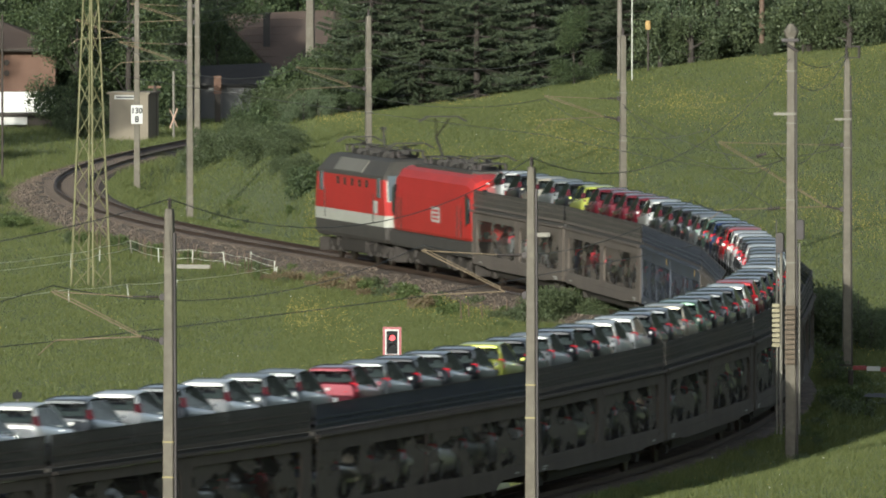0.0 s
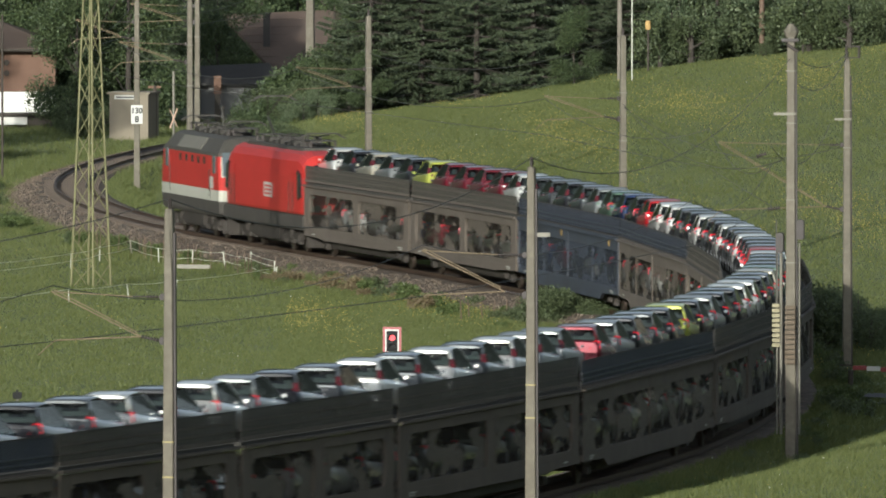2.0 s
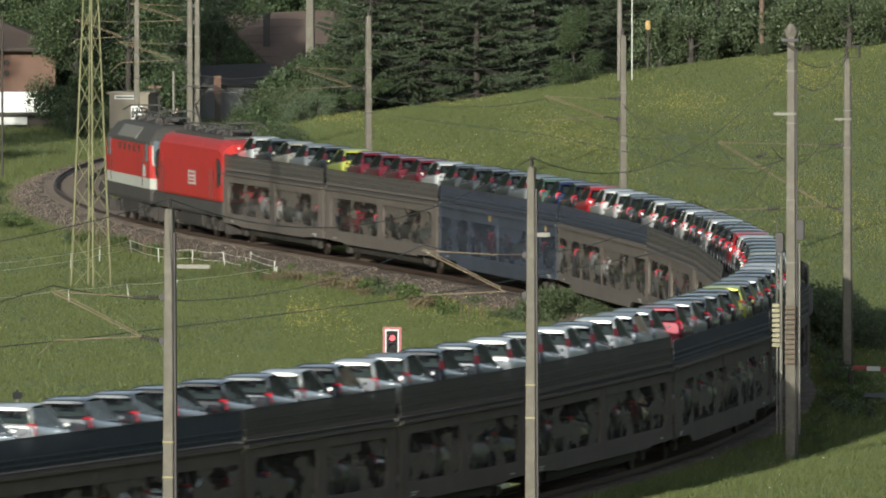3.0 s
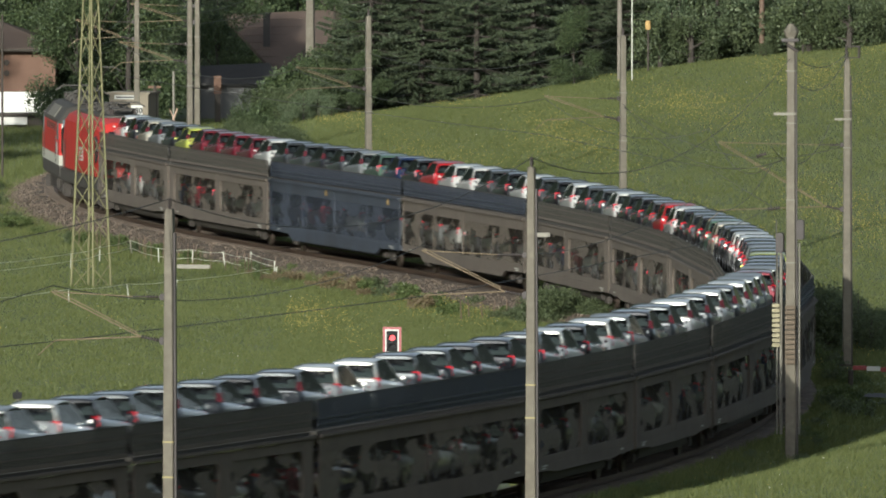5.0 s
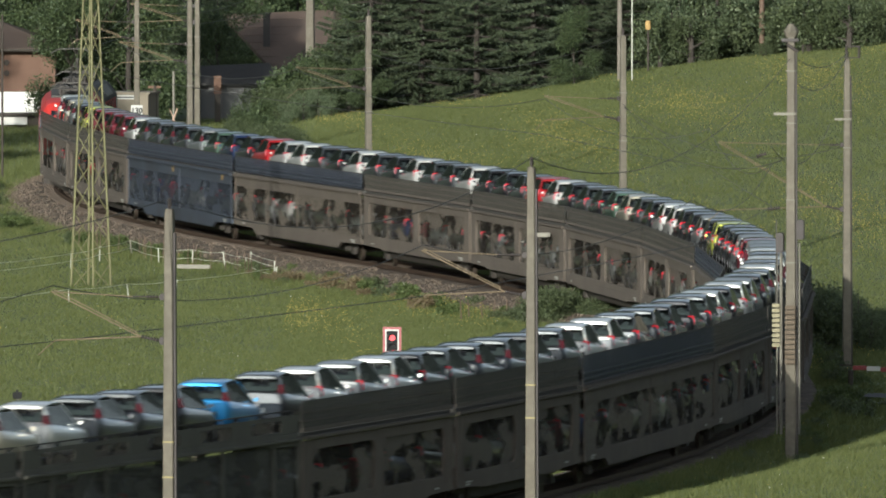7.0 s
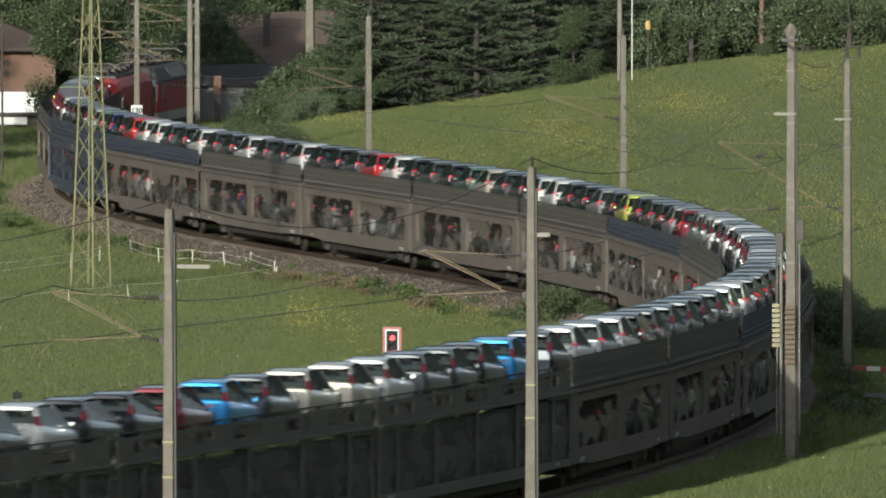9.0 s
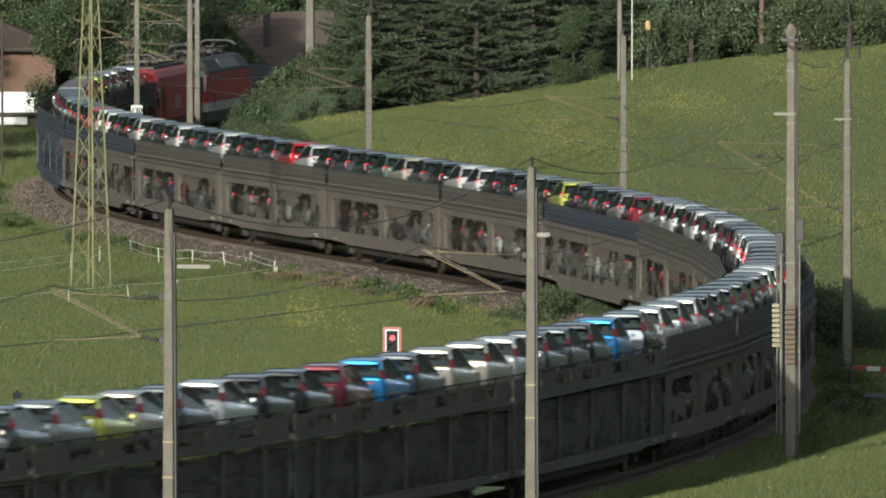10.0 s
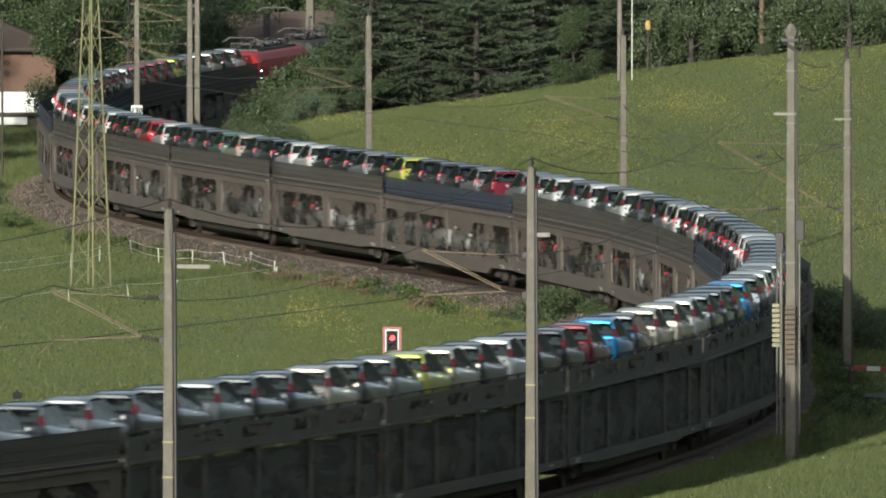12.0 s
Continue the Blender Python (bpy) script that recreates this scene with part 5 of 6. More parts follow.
def build_crossing():
    vs, fs = [], []
    for k in range(30):
        x = 13.2 + 2.2 * k
        for dy in (-2.2, 0, 2.2):
            y = 586 + dy + 0.16 * (x - 12)
            vs.append((x, y, gz(x, y) + 0.06 + (0.03 if dy == 0 else 0)))
    for k in range(29):
        for j in range(2):
            a = 3 * k + j
            fs.append((a, a + 1, a + 4, a + 3))
    tagged(new("road", mesh_np("road", vs, fs, ASPHALT)), "narrow grey asphalt road at a level crossing", "road", kind="structure")
    x, y = 13.6, 591.0
    z = gz(x, y)
    t = empty("crossing_barrier", pose(x, y, z - 0.32, 0, 0, 4), "closed red-and-white level crossing barrier with pale tip post", "barrier")
    bm = bmesh.new()
    rod(bm, (-0.05, 0, 0), (-0.05, 0, 1.05), 0.09, 10)
    box(bm, -0.42, 0.0, -0.05, 0.05, 1.20, 1.25, 0.015)
    part("rest_post", bm, DARKWOOD, t)
    for k in range(12):
        bm = bmesh.new()
        box(bm, 0.02 + 0.46 * k, 0.48 + 0.46 * k, -0.04, 0.04, 1.06 - 0.03 * k, 1.21 - 0.03 * k, 0.02)
        part("stripe", bm, REDPAINT if k % 2 == 0 else WHITEPAINT, t)
    x, y = 15.2, 600.0
    c = empty("marker_post", pose(x, y, gz(x, y) - 0.05), "white-headed dark marker post", "post")
    bm = bmesh.new()
    rod(bm, (0, 0, 0), (0, 0, 1.1), 0.05, 8)
    part("post", bm, DARKWOOD, c)
    bm = bmesh.new()
    box(bm, -0.09, 0.09, -0.03, 0.03, 1.1, 1.35)
    part("head", bm, WHITEPAINT, c)


# ---- fences ----
STAKE = material("white_stake", (0.48, 0.48, 0.40), 0.5, vary=0.08)
TAPE = material("white_tape", (0.62, 0.64, 0.50), 0.6, vary=0.08)
RUSTPOST = material("rust_post", (0.13, 0.085, 0.058), 0.8, vary=0.3)
GREYPOST = material("grey_post", (0.17, 0.15, 0.12), 0.85, vary=0.3)


def fence(name, places, post_mat, height, lines, line_mat, label, r=0.03, lean=0.0, seed=1):
    rng = random.Random(seed)
    x0, y0 = places[0]
    t = empty(name, pose(x0, y0, gz(x0, y0)), label, "fence")
    base = Vector((x0, y0, gz(x0, y0)))
    heads = []
    for x, y in places:
        p = Vector((x, y, gz(x, y))) - base
        dx = rng.uniform(-lean, lean)
        bm = bmesh.new()
        rod(bm, p - Vector((0, 0, 0.1)), p + Vector((dx, 0, height * rng.uniform(0.92, 1.06))), r, 7, r * 0.8)
        part("post", bm, post_mat, t)
        heads.append((p, dx))
    for u in lines:
        for (p, a), (q, b) in zip(heads, heads[1:]):
            bm = bmesh.new()
            s = p + Vector((a * u, 0, height * u))
            e = q + Vector((b * u, 0, height * u))
            m = (s + e) / 2 - Vector((0, 0, 0.05))
            rod(bm, s, m, 0.009, 5)
            rod(bm, m, e, 0.009, 5)
            part("strand", bm, line_mat, t)
    return t


def build_fences():
    fence("electric_fence", [(-13.19, 753.33), (-11.86, 742.32), (-10.44, 740.32), (-9.00, 735.57), (-8.05, 730.32), (-6.80, 718.31)], STAKE, 0.62, (0.4, 0.95), TAPE,
          "white plastic electric fence stakes with sagging tape", 0.03, 0.10, 3)
    fence("electric_fence", [(-18.22, 679.54), (-14.53, 690.80), (-12.35, 699.05), (-10.60, 703.80), (-6.79, 717.06)], STAKE, 0.62, (0.95,), TAPE, "white electric fence tape strung across the meadow", 0.026, 0.08, 4)
    fence("electric_fence", [(-19.36, 722.06), (-15.41, 735.82), (-14.37, 743.82), (-13.18, 752.83)], STAKE, 0.62, (0.45, 0.95), TAPE, "white electric fence tape strung towards the railway bank", 0.026, 0.06, 5)
    fence("electric_fence", [(-7.93, 734.33), (-6.87, 725.82)], STAKE, 0.6, (0.9,), TAPE, "lone white fence stake with a slack tape", 0.04, 0.03, 12)
    row = []
    for k in range(26):
        s = 262 + 1.9 * k
        x, y, _, _ = rail_at(s, -5.0 - 0.25 * math.sin(k))
        row.append((float(x), float(y)))
    fence("post_row", row, RUSTPOST, 1.0, (), RUSTPOST, "row of rusty posts along the railway bank", 0.018, 0.05, 6)
    row = []
    for k in range(14):
        s = 350 + 2.2 * k
        x, y, _, _ = rail_at(s, -5.2)
        row.append((float(x), float(y)))
    fence("post_row", row, GREYPOST, 1.0, (0.5, 0.9), GREYPOST, "grey wooden pasture fence outside the bend", 0.045, 0.06, 7)
    fence("post_row", [(0.7, 672.0), (1.0, 674.0), (1.5, 671.5), (1.9, 674.5), (2.4, 673.0), (2.9, 675.5)], RUSTPOST, 0.75, (), RUSTPOST, "short rusty stakes in long grass", 0.025, 0.08, 8)
    fence("post_row", [(17.0, 841.0), (18.4, 847.0), (19.9, 853.0)], DARKWOOD, 0.5, (0.95,), DARKWOOD, "low dark rail at the wood's edge", 0.06, 0.0, 9)
    x, y = -1.55, 700.0
    fence("marker_stake", [(x, y)], STAKE, 0.5, (), STAKE, "short white marker stake on the bank", 0.04, 0.0, 10)
    for x, y, h, r, m, lab in ((8.3, 836.0, 9.0, 0.12, GREYPOST, "grey weathered wooden pole at the wood's edge"), (8.85, 833.0, 9.0, 0.032, STAKE, "slim white metal pole on the meadow"),
                               (15.15, 845.5, 9.0, 0.13, RUSTPOST, "brown wooden pole in the wood"), (-21.3, 860.0, 8.0, 0.06, DARKWOOD, "dark pole beside the house")):
        bm = bmesh.new()
        rod(bm, (0, 0, -0.2), (0, 0, h), r, 12, r * 0.85)
        ob = tagged(part("pole", bm, m), lab, "pole")
        ob.location = (x, y, gz(x, y))
    bm = bmesh.new()
    box(bm, -0.13, 0.13, -0.15, 0.15, 0, 0.42, 0.03)
    ob = tagged(part("yellow_box", bm, ORANGEPLATE), "small faded orange-yellow box on a post among the trees", "box")
    ob.location = (9.7, 841.5, gz(9.7, 841.5) + 2.0)
    bm = bmesh.new()
    rod(bm, (0, 0, -2.4), (0, 0, 0), 0.05, 8)
    part("post", bm, DARKWOOD, ob)


# ---- plants ----
# dark needle tone raised to carry the distant haze
SPRUCE = leaf_material("spruce_needles", (0.036, 0.051, 0.030), (0.092, 0.112, 0.054), 0.15)
BROADLEAF = leaf_material("broad_leaves", (0.030, 0.050, 0.020), (0.105, 0.135, 0.052), 0.32)
# shrub greens dulled, with some haze mixed into the colour
SHRUB = leaf_material("shrub_leaves", (0.050, 0.068, 0.032), (0.124, 0.150, 0.064), 0.32)
PALELEAF = leaf_material("pale_leaves", (0.07, 0.10, 0.05), (0.16, 0.19, 0.10), 0.25)
WEED = leaf_material("weed_leaves", (0.05, 0.08, 0.02), (0.13, 0.16, 0.05), 0.3)
DRYWEED = leaf_material("dry_stalks", (0.12, 0.09, 0.05), (0.22, 0.17, 0.09), 0.2)
BLADE = leaf_material("grass_blades", (0.072, 0.094, 0.024), (0.138, 0.150, 0.040), 0.35)
YELLOWFLOWER = leaf_material("yellow_petals", (0.30, 0.25, 0.06), (0.50, 0.42, 0.10), 0.3)
WHITEFLOWER = leaf_material("white_petals", (0.55, 0.55, 0.48), (0.78, 0.78, 0.70), 0.3)
BARK = material("bark", (0.05, 0.041, 0.033), 0.9, vary=0.35, grain=8, stain=1.5, bump=0.5)


def leaf_quads(rng, centres, size, tall=1.0, face=None):
    """Random leaf quads (n, 4, 3) round the given centres."""
    n = len(centres)
    a = rng.normal(size=(n, 3))
    a /= np.linalg.norm(a, axis=1)[:, None]
    b = rng.normal(size=(n, 3))
    b -= a * np.sum(a * b, 1)[:, None]
    b /= np.linalg.norm(b, axis=1)[:, None]
    s = size * rng.uniform(0.6, 1.4, (n, 1))
    a, b = a * s * tall, b * s * 0.55
    c = np.asarray(centres)
    return np.stack([c - a * 0.5, c - b * 0.5, c + a * 0.5, c + b * 0.5], 1)


def crown_mesh(name, seed, blobs, n, size, mat, shell=0.55):
    rng = np.random.default_rng(seed)
    vol = np.array([b[3] * b[4] * b[5] for b in blobs]) ** (2 / 3)
    pick = rng.choice(len(blobs), n, p=vol / vol.sum())
    b = np.array(blobs)[pick]
    d = rng.normal(size=(n, 3))
    d /= np.linalg.norm(d, axis=1)[:, None]
    r = rng.uniform(shell, 1.05, (n, 1)) * (1 + 0.16 * np.sin(d[:, :1] * 7 + d[:, 1:2] * 9 + seed))
    c = b[:, :3] + d * b[:, 3:6] * r
    return soup(name, leaf_quads(rng, c, size), 4, mat)


def limbs_mesh(name, seed, height, r, blobs):
    rng = random.Random(seed)
    bm = bmesh.new()
    rod(bm, (0, 0, -0.3), (0.05, 0, height * 0.55), r, 9, r * 0.6)
    rod(bm, (0.05, 0, height * 0.55), (0, 0.05, height * 0.9), r * 0.6, 8, r * 0.2)
    for bl in blobs[:10]:
        z0 = max(0.2, min(bl[2] * 0.6, height * 0.6))
        rod(bm, (0, 0, z0), (bl[0] * 0.85, bl[1] * 0.85, bl[2]), r * 0.35, 6, r * 0.1)
    me = bpy.data.meshes.new(name)
    bm.to_mesh(me)
    bm.free()
    me.materials.append(BARK)
    return me


def blob_set(seed, count, spread, low, high, rad):
    rng = random.Random(seed)
    out = []
    for _ in range(count):
        a, q = rng.uniform(0, 6.28), math.sqrt(rng.uniform(0, 1)) * spread
        z = rng.uniform(low, high)
        k = rad * rng.uniform(0.7, 1.25)
        out.append((q * math.cos(a), q * math.sin(a), z, k, k, k * 0.8))
    return out


def spruce_meshes(seed, height, spread):
    rng = np.random.default_rng(seed)
    centres, ax, al = [], [], []
    bm = bmesh.new()
    rod(bm, (0, 0, -0.3), (0, 0, height), 0.16, 9, 0.02)
    z = 0.25
    quads = []
    while z < height - 0.3:
        u = z / height
        length = spread * (1 - u) ** 0.8 + 0.15
        n = 8 if z < 8 else 6
        off = rng.uniform(0, 6.28)
        for k in range(n):
            a = off + 6.283 * k / n + rng.uniform(-0.25, 0.25)
            L = length * rng.uniform(0.6, 1.3)
            droop = rng.uniform(0.18, 0.42) if z < height * 0.7 else -0.1
            d = np.array([math.cos(a), math.sin(a), 0.0])
            side = np.array([-d[1], d[0], 0.0])
            m = int(135 * L) + 10
            t = rng.uniform(0.15, 1.0, m) ** 0.7
            p = d * (t * L)[:, None]
            p[:, 2] = z - droop * t * L + 0.30 * L * t * t
            w = (1 - t) * 0.22 * L + 0.07
            lat = rng.uniform(-1, 1, m) * w
            p += side * lat[:, None]
            p[:, 2] -= np.abs(lat) * 0.35 + rng.uniform(0, 0.10, m)
            o = d * rng.uniform(0.3, 0.8, (m, 1)) + side * (np.sign(lat) * rng.uniform(0.3, 0.9, m))[:, None] + np.array([0, 0, -0.7]) * rng.uniform(0.2, 1.2, (m, 1))
            o /= np.linalg.norm(o, axis=1)[:, None]
            s = rng.uniform(0.07, 0.17, (m, 1))
            cr = np.cross(o, rng.normal(size=(m, 3)))
            cr /= np.linalg.norm(cr, axis=1)[:, None]
            quads.append(np.stack([p - o * s * 0.5, p + cr * s * 0.22, p + o * s * 0.6, p - cr * s * 0.22], 1))
            if z < 7:
                e = d * L * 0.9
                rod(bm, (0, 0, z), (e[0] * 0.7, e[1] * 0.7, z - droop * L * 0.63 + 0.10 * L), 0.028, 4, 0.006)
        z += rng.uniform(0.36, 0.62) if z < 8 else rng.uniform(0.6, 0.9)
    me = bpy.data.meshes.new("trunk")
    bm.to_mesh(me)
    bm.free()
    me.materials.append(BARK)
    return me, soup("crown", np.concatenate(quads), 4, SPRUCE)


def plant(name, trunk, crown, x, y, scale, turn_deg, label, category, group="", sink=0.0):
    t = new(name)
    t.matrix_basis = pose(x, y, gz(x, y) - sink, 0, 0, turn_deg) @ Matrix.Diagonal((scale, scale, scale, 1))
    tagged(t, label, category, group)
    if trunk:
        o = new("trunk", trunk)
        o.parent = t
    o = new("crown", crown)
    o.parent = t
    return t


def build_plants():
    rng = random.Random(11)
    spruces = [spruce_meshes(20 + k, h, w) for k, (h, w) in enumerate(((17, 3.0), (15, 2.6), (19, 3.3), (12, 2.4)))]

    def tree_kind(seed, mat, height, spread, low, high, rad, count, n, size):
        b = blob_set(seed, count, spread, low, high, rad)
        return limbs_mesh("trunk", seed, height, 0.16, b), crown_mesh("crown", seed, b, n, size, mat)
    broad = [tree_kind(40 + k, BROADLEAF, 9, 2.4, 0.9, 8.5, 1.25, 16, 15000, 0.17) for k in range(3)]
    shrubs = [tree_kind(50 + k, SHRUB, 2.0, 1.0, 0.35, 1.6, 0.62, 12, 5000, 0.11) for k in range(4)]
    pale = tree_kind(60, PALELEAF, 3.0, 1.1, 0.5, 2.6, 0.75, 12, 4200, 0.14)
    dark = tree_kind(61, BROADLEAF, 2.0, 1.1, 0.3, 1.8, 0.7, 12, 4200, 0.15)
    weeds = [(None, crown_mesh("crown", 70 + k, blob_set(70 + k, 9, 0.45, 0.1, 0.5, 0.26), 900, 0.11, m)) for k, m in enumerate((WEED, SHRUB, WEED, DRYWEED, DRYWEED))]

    # wood behind the meadow: spruces with their boughs down to the grass
    edge = [(-3.4, 845, 0.95), (-1.0, 846, 1.0), (1.6, 845, 1.0), (4.3, 847, 1.0), (6.6, 851, 0.9), (9.0, 849, 0.8)]
    for k, (x, y, s) in enumerate(edge):
        tr, cr = spruces[k % 4]
        plant("spruce_tree", tr, cr, x, y, s, 70 * k, "tall dark green spruce with drooping boughs at the meadow's edge", "tree", "spruces")
    for k in range(34):
        x, y = -6 + 33 * rng.random(), 856 + 45 * rng.random()
        if x < 0.5 * (y - 856) - 6 and y > 862:
            x += 9
        tr, cr = spruces[k % 4]
        plant("spruce_tree", tr, cr, x, y, rng.uniform(0.8, 1.1), 50 * k, "dark spruce deep in the wood", "tree", "spruces in the wood")
    for k, (x, y, s) in enumerate([(-5.2, 851, 0.75), (-4.5, 846, 0.5), (-3.6, 842, 0.36), (6.2, 843, 0.4)]):
        tr, cr = broad[k % 3]
        plant("broadleaf_tree", tr, cr, x, y, s, 75 * k, "light green young tree beside the spruces", "tree", "young trees")
    # leafy wood's edge further along
    for k in range(16):
        x = 10.5 + 0.95 * k + rng.uniform(-0.4, 0.4)
        y = 843 + 5 * rng.random()
        tr, cr = shrubs[k % 4]
        plant("bush", tr, cr, x, y, rng.uniform(1.0, 1.7) * (0.4 if 13.9 < x < 16.8 else 1.0), 40 * k, "leafy green bush at the wood's edge", "bush", "bushes at the wood")
    for k in range(9):
        x, y = 10.5 + 1.9 * k + rng.uniform(-0.6, 0.6), 850 + 6 * rng.random()
        tr, cr = (broad + [pale])[k % 4]
        plant("broadleaf_tree", tr, cr, x, y, rng.uniform(0.8, 1.15), 60 * k, "broad-leaved green tree at the wood's edge", "tree", "broad-leaved trees")
    for k, (x, y, s) in enumerate([(10.3, 845, 0.8), (11.3, 847, 1.15), (12.5, 846, 0.9), (13.4, 848, 1.3), (17.3, 848, 0.9), (18.6, 848, 1.1)]):
        plant("bush", *pale, x, y, s, 83 * k, "pale green blossoming bush at the wood's edge", "bush", "pale bushes")
    for k, (x, y, s) in enumerate([(-6.6, 842, 0.42), (-5.9, 843, 0.5), (-5.3, 842, 0.36), (-7.3, 840, 0.36)]):
        plant("bush", *pale, x, y, s, 53 * k, "pale green blossoming bush on the bank", "bush", "pale bushes")
    # bank above the bend, bushes hiding the line
    bank = [(-11.6, 838, 0.7), (-10.9, 846, 0.75), (-10.2, 838, 0.72), (-9.6, 851, 0.72), (-9.0, 843, 0.8), (-8.4, 856, 0.95), (-7.9, 848, 0.85), (-7.2, 858, 1.25), (-6.9, 846, 0.8),
            (-6.3, 856, 1.4), (-5.9, 849, 1.1), (-5.0, 858, 1.6), (-10.6, 830, 0.8), (-9.4, 834, 0.7), (-4.6, 854, 1.3), (-3.4, 862, 1.6), (-4.4, 866, 1.2)]
    for k, (x, y, s) in enumerate(bank):
        cr = (shrubs + [dark])[k % 5][1]
        plant("bush", None, cr, x, y, s, 47 * k, "dense green bush on the railway bank", "bush", "bushes on the bank")
    # trees behind the bend, round the houses
    for k, (x, y, s) in enumerate([(-16.8, 948, 1.1), (-16.6, 955, 1.1), (-18.6, 953, 1.0), (-19.4, 945, 0.85), (-20.7, 957, 1.2), (-21.9, 962, 1.3),
                                   (-21.5, 968, 1.3), (-25.0, 970, 1.4), (-10.2, 990, 1.3), (-6.0, 992, 1.4), (-2.5, 985, 1.4), (-8.0, 996, 1.4), (-28, 965, 1.3), (-12.3, 970, 0.78)]):
        tr, cr = broad[k % 3]
        plant("broadleaf_tree", tr, cr, x, y, s, 55 * k, "broad-leaved tree in leaf beside the houses", "tree", "trees round the houses")
    # trees added out of view on the left to throw shade over the grass
    for k, (x, y, s) in enumerate([(-34, 893, 1.4), (-38, 884, 1.6), (-35, 872, 1.5), (-41, 900, 1.6), (-36, 905, 1.2), (-32, 866, 1.0)]):
        tr, cr = broad[k % 3]
        plant("broadleaf_tree", tr, cr, x, y, s, 65 * k, "unseen broad-leaved tree added to shade the grass by the house", "tree", "pasture trees")
    for k in range(26):
        x, y = -34 + 50 * rng.random(), 1002 + 40 * rng.random()
        tr, cr = spruces[k % 4]
        plant("spruce_tree", tr, cr, x, y, rng.uniform(0.9, 1.2), 50 * k, "dark spruce on the far slope", "tree", "spruces on the far slope")
    for k, (x, y, s) in enumerate([(-18.6, 940, 0.5), (-17.9, 936, 0.55), (-19.6, 938, 0.7), (-19.0, 926, 0.5)]):
        tr, cr = shrubs[k % 4]
        plant("bush", tr, cr, x, y, s * 1.3, 80 * k, "green bush beside the relay hut", "bush", "bushes by the hut")
    # bush inside the bend and scrub on the inner bank
    for k, (x, y, s) in enumerate([(3.8, 668, 0.8), (4.7, 665, 0.85), (5.6, 664, 0.75), (4.3, 671, 0.8), (2.9, 670, 0.55), (6.4, 664, 0.6), (5.1, 668, 0.8), (2.2, 673, 0.4)]):
        tr, cr = shrubs[k % 4]
        plant("bush", None, cr, x, y, s, 33 * k, "rounded bright green bush inside the bend", "bush", "bushes inside the bend", 0.35)
    for k in range(34):
        s = rng.uniform(206, 275)
        x, y, _, _ = (float(v) for v in rail_at(s, -rng.uniform(2.3, 5.2)))
        tr, cr = weeds[(k * 2) % 5]
        plant("weed_clump", tr, cr, x, y, rng.uniform(0.4, 0.95), 31 * k, "clump of tall weeds on the railway bank", "weeds", "weeds on the bank")
    for k in range(30):
        s = rng.uniform(285, 400)
        x, y, _, _ = (float(v) for v in rail_at(s, -rng.uniform(3.4, 5.4)))
        tr, cr = weeds[k % 3]
        plant("weed_clump", tr, cr, x, y, rng.uniform(0.5, 1.0), 31 * k, "low weeds along the ballast edge", "weeds", "weeds on the bank")
    for k, (x, y) in enumerate([(-9.3, 822), (-8.4, 808), (-7.5, 796), (-6.7, 787), (-6.0, 780), (-9.1, 831), (-8.1, 814), (-7.2, 800), (-6.4, 789), (-8.5, 834), (-7.6, 819), (-6.7, 802)]):
        plant("bush", None, (shrubs + [dark])[k % 5][1], x, y, rng.uniform(0.5, 0.8), 41 * k, "leafy green bush on the bank above the line", "bush", "bushes above the line", 0.25)
    for k in range(14):
        s = rng.uniform(296, 345)
        x, y, _, _ = (float(v) for v in rail_at(s, rng.uniform(3.0, 6.0)))
        plant("weed_clump", *weeds[k % 3], x, y, rng.uniform(0.3, 0.6), 31 * k, "clump of weeds on the bank above the line", "weeds", "weeds above the line")
    for k in range(26):
        s = rng.uniform(48, 100)
        x, y, _, _ = (float(v) for v in rail_at(s, 3.6 + rng.uniform(0, 1.6)))
        tr, cr = weeds[k % 2]
        plant("weed_clump", tr, cr, x, y, rng.uniform(0.3, 0.65), 31 * k, "tall grass clump beside the line", "weeds", "grass clumps by the line")
    for k in range(60):
        s = rng.uniform(40, 185)
        x, y, _, _ = (float(v) for v in rail_at(s, rng.uniform(2.1, 3.4)))
        plant("weed_clump", *weeds[k % 3], x, y, rng.uniform(0.5, 1.0) * (0.5 if s < 105 else 1.0), 37 * k, "tall grass clump at the ballast edge", "weeds", "grass at the ballast")
    # added bushes, shrinking to the right along the sloping edge of the shade
    for k in range(16):
        x, y = 12.5 + 0.32 * k + rng.uniform(-0.2, 0.2), 636 + 14 * rng.random()
        tr, cr = shrubs[k % 4]
        plant("bush", tr, cr, x, y, (1.45 - 0.07 * k) * rng.uniform(0.8, 1.1), 31 * k, "low bush added to fill the shaded area beside the crossing", "bush", "bushes by the crossing")


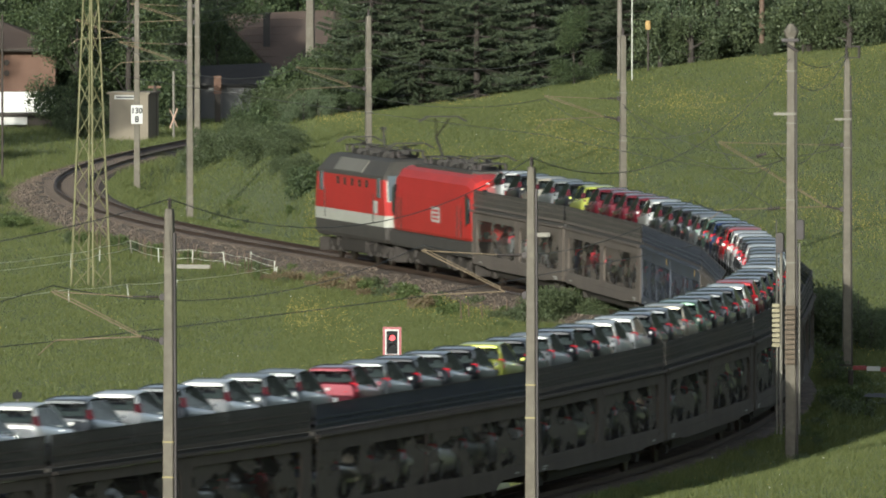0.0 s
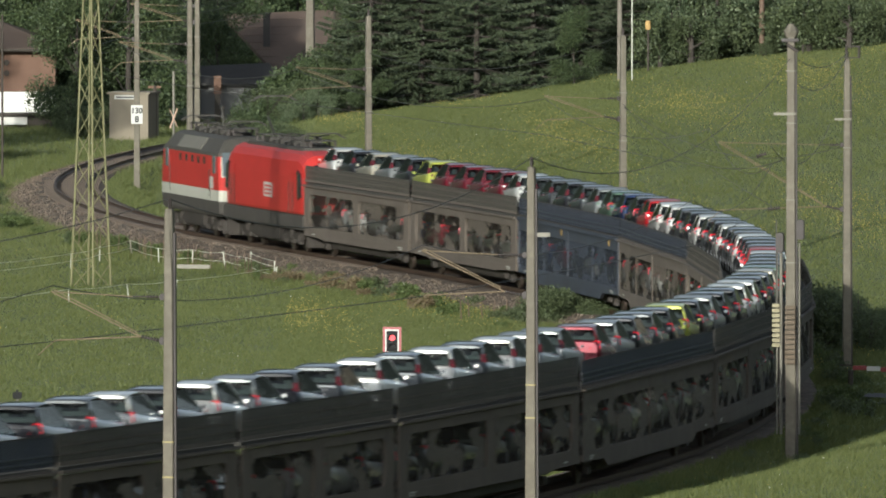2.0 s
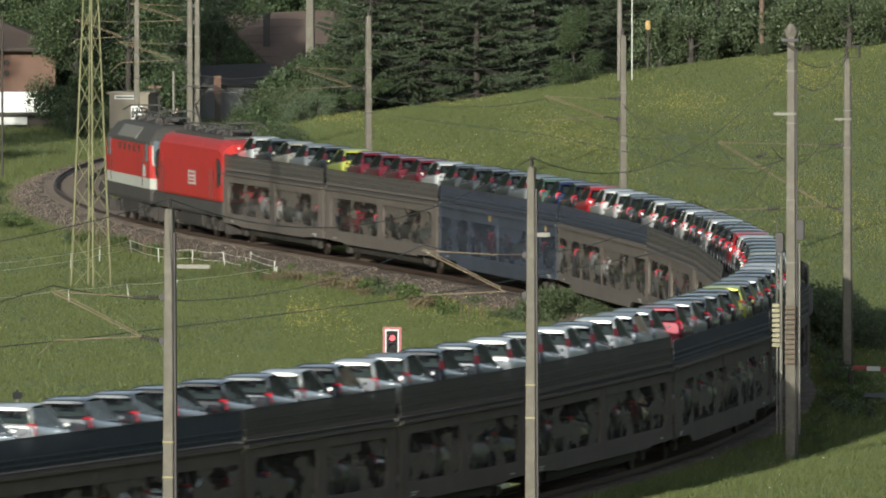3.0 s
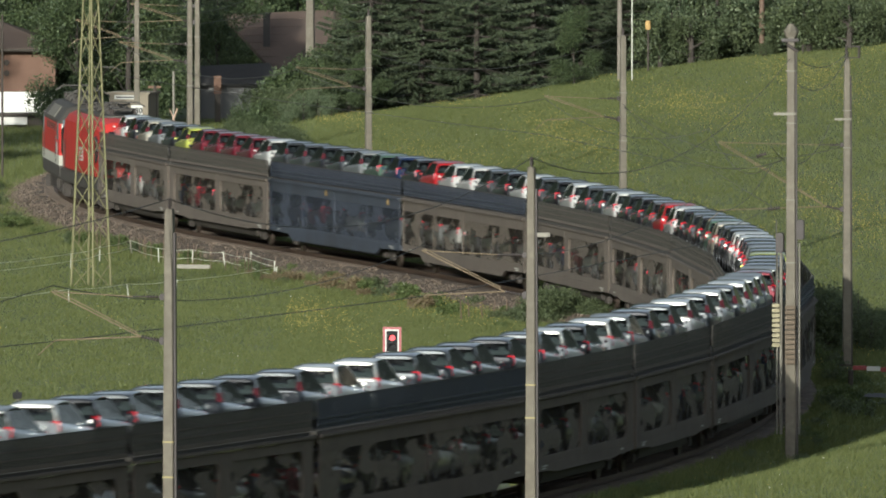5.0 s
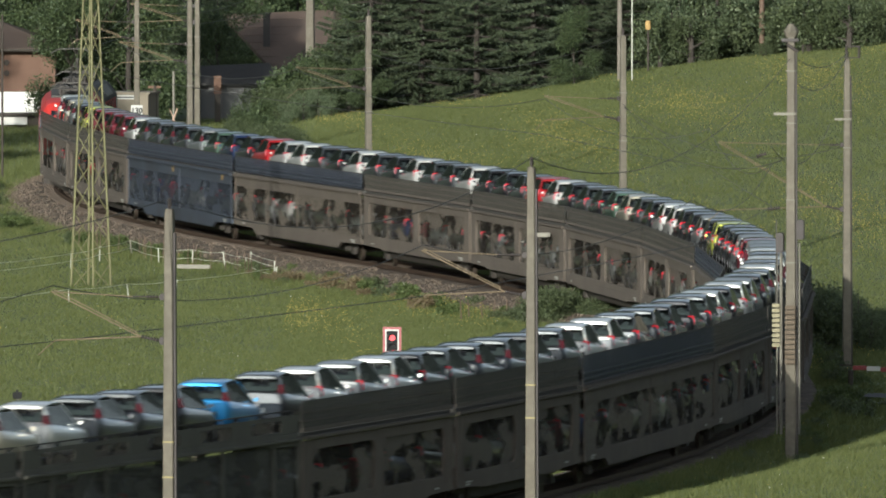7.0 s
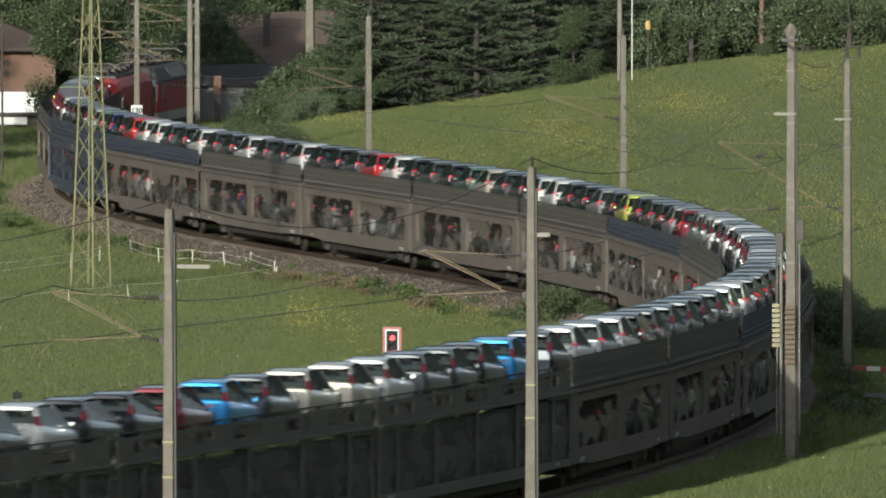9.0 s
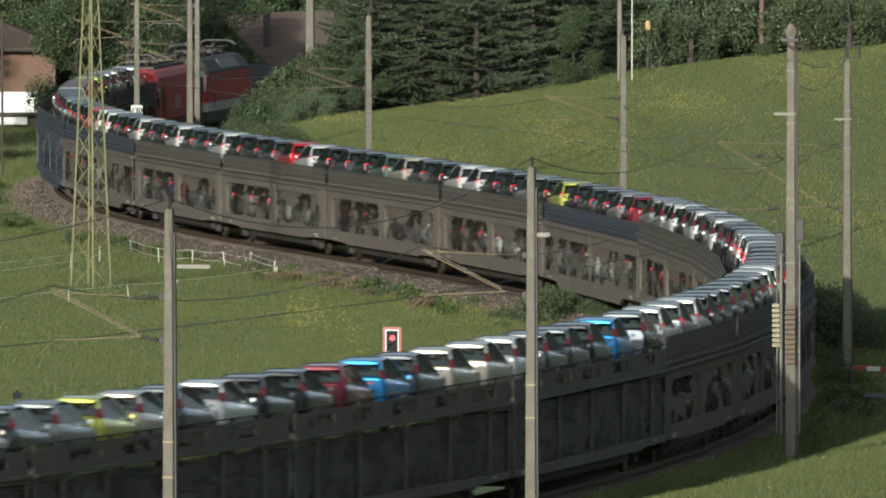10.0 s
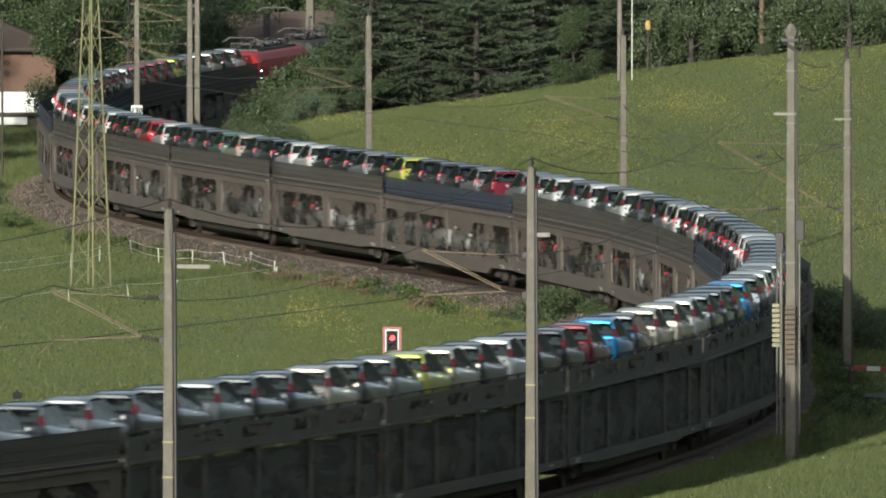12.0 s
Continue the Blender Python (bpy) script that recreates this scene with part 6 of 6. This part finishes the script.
def build_grass():
    rng = np.random.default_rng(4)
    fields = [(-26, 14, 540, 700, 380000, 0.115), (-26, 8, 700, 850, 220000, 0.13), (-6, 27, 600, 848, 480000, 0.13), (2, 18, 440, 600, 150000, 0.16), (-30, -10, 850, 960, 50000, 0.22)]
    quads, buds, whites = [], [], []
    for x0, x1, y0, y1, n, h in fields:
        x, y = rng.uniform(x0, x1, n), rng.uniform(y0, y1, n)
        keep = np.abs(x / y) < 0.0272
        x, y = x[keep], y[keep]
        d = track_side(x, y)
        keep = ((d > 1.62) | (d < -2.3 - 1.1 * rng.random(len(d)))) & ~((np.abs(y - 586 - 0.16 * (x - 12)) < 2.6) & (x > 11.5))
        x, y, d = x[keep], y[keep], d[keep]
        z = ground_z(x, y, d)
        m = len(x)
        tuft = 0.5 + 0.5 * np.sin(x * 2.1 + 0.9 * np.sin(y * 0.33)) * np.sin(y * 0.41 + 1.3 * np.sin(x * 0.7))
        hh = h * rng.uniform(0.4, 1.15, m) * (0.7 + 0.7 * tuft) * (1 + 0.5 * (np.abs(d) < 6))
        w = rng.uniform(0.02, 0.055, m)
        lean = rng.normal(0, 0.5, (m, 2)) * hh[:, None]
        a = rng.uniform(-0.7, 0.7, m)
        dx, dy = np.cos(a) * w / 2, np.sin(a) * w / 2
        quads.append(np.stack([np.stack([x - dx, y - dy, z - 0.03], 1), np.stack([x + dx, y + dy, z - 0.03], 1), np.stack([x + lean[:, 0], y + lean[:, 1], z + hh], 1)], 1))
        share = 0.15 if x0 == -6 else 0.004
        patch = 0.5 + 0.5 * np.sin(x * 0.55 + 1.7) * np.sin(y * 0.075 + 0.4 * x)
        f = rng.random(m) < share * patch ** 3 * 3.2
        c = np.stack([x[f], y[f], z[f] + hh[f] * 1.02], 1)
        buds.append(leaf_quads(rng, c, 0.058, 0.8))
        f = rng.random(m) < 0.0009
        c = np.stack([x[f], y[f], z[f] + hh[f] * 1.05], 1)
        whites.append(leaf_quads(rng, c, 0.05, 0.8))
    for name, q, per, mat, lab in (("grass", quads, 3, BLADE, "tall spring grass of the meadow"), ("yellow_flowers", buds, 4, YELLOWFLOWER, "scattered yellow meadow flowers"), ("white_flowers", whites, 4, WHITEFLOWER, "scattered white meadow flowers")):
        tagged(new(name, soup(name, np.concatenate(q), per, mat)), lab, "grass" if per == 3 else "flowers", kind="stuff")


# ---- movement ----
def motions():
    for ob, s, half, z in MOVERS:
        walk(ob, [(t, seat(s + SPEED * (t - 0.01), half) @ Matrix.Translation((0, 0, z))) for t in TIMES])
        for wheel in ob.children:
            if wheel.name.startswith("wheelset"):
                x, _, r = wheel.location
                walk(wheel, [(k / FPS, pose(x, 0, r, 0, math.degrees(SPEED * k / FPS / r), 0)) for k in range(361)])


build_ground()
build_track()
build_stones()
build_train()
build_masts()
build_lattice_tower(-14.1, 712.3)
build_signal()
build_km_board()
build_left_house()
build_far_house()
build_hut()
build_crossing()
build_fences()
build_plants()
build_grass()
motions()
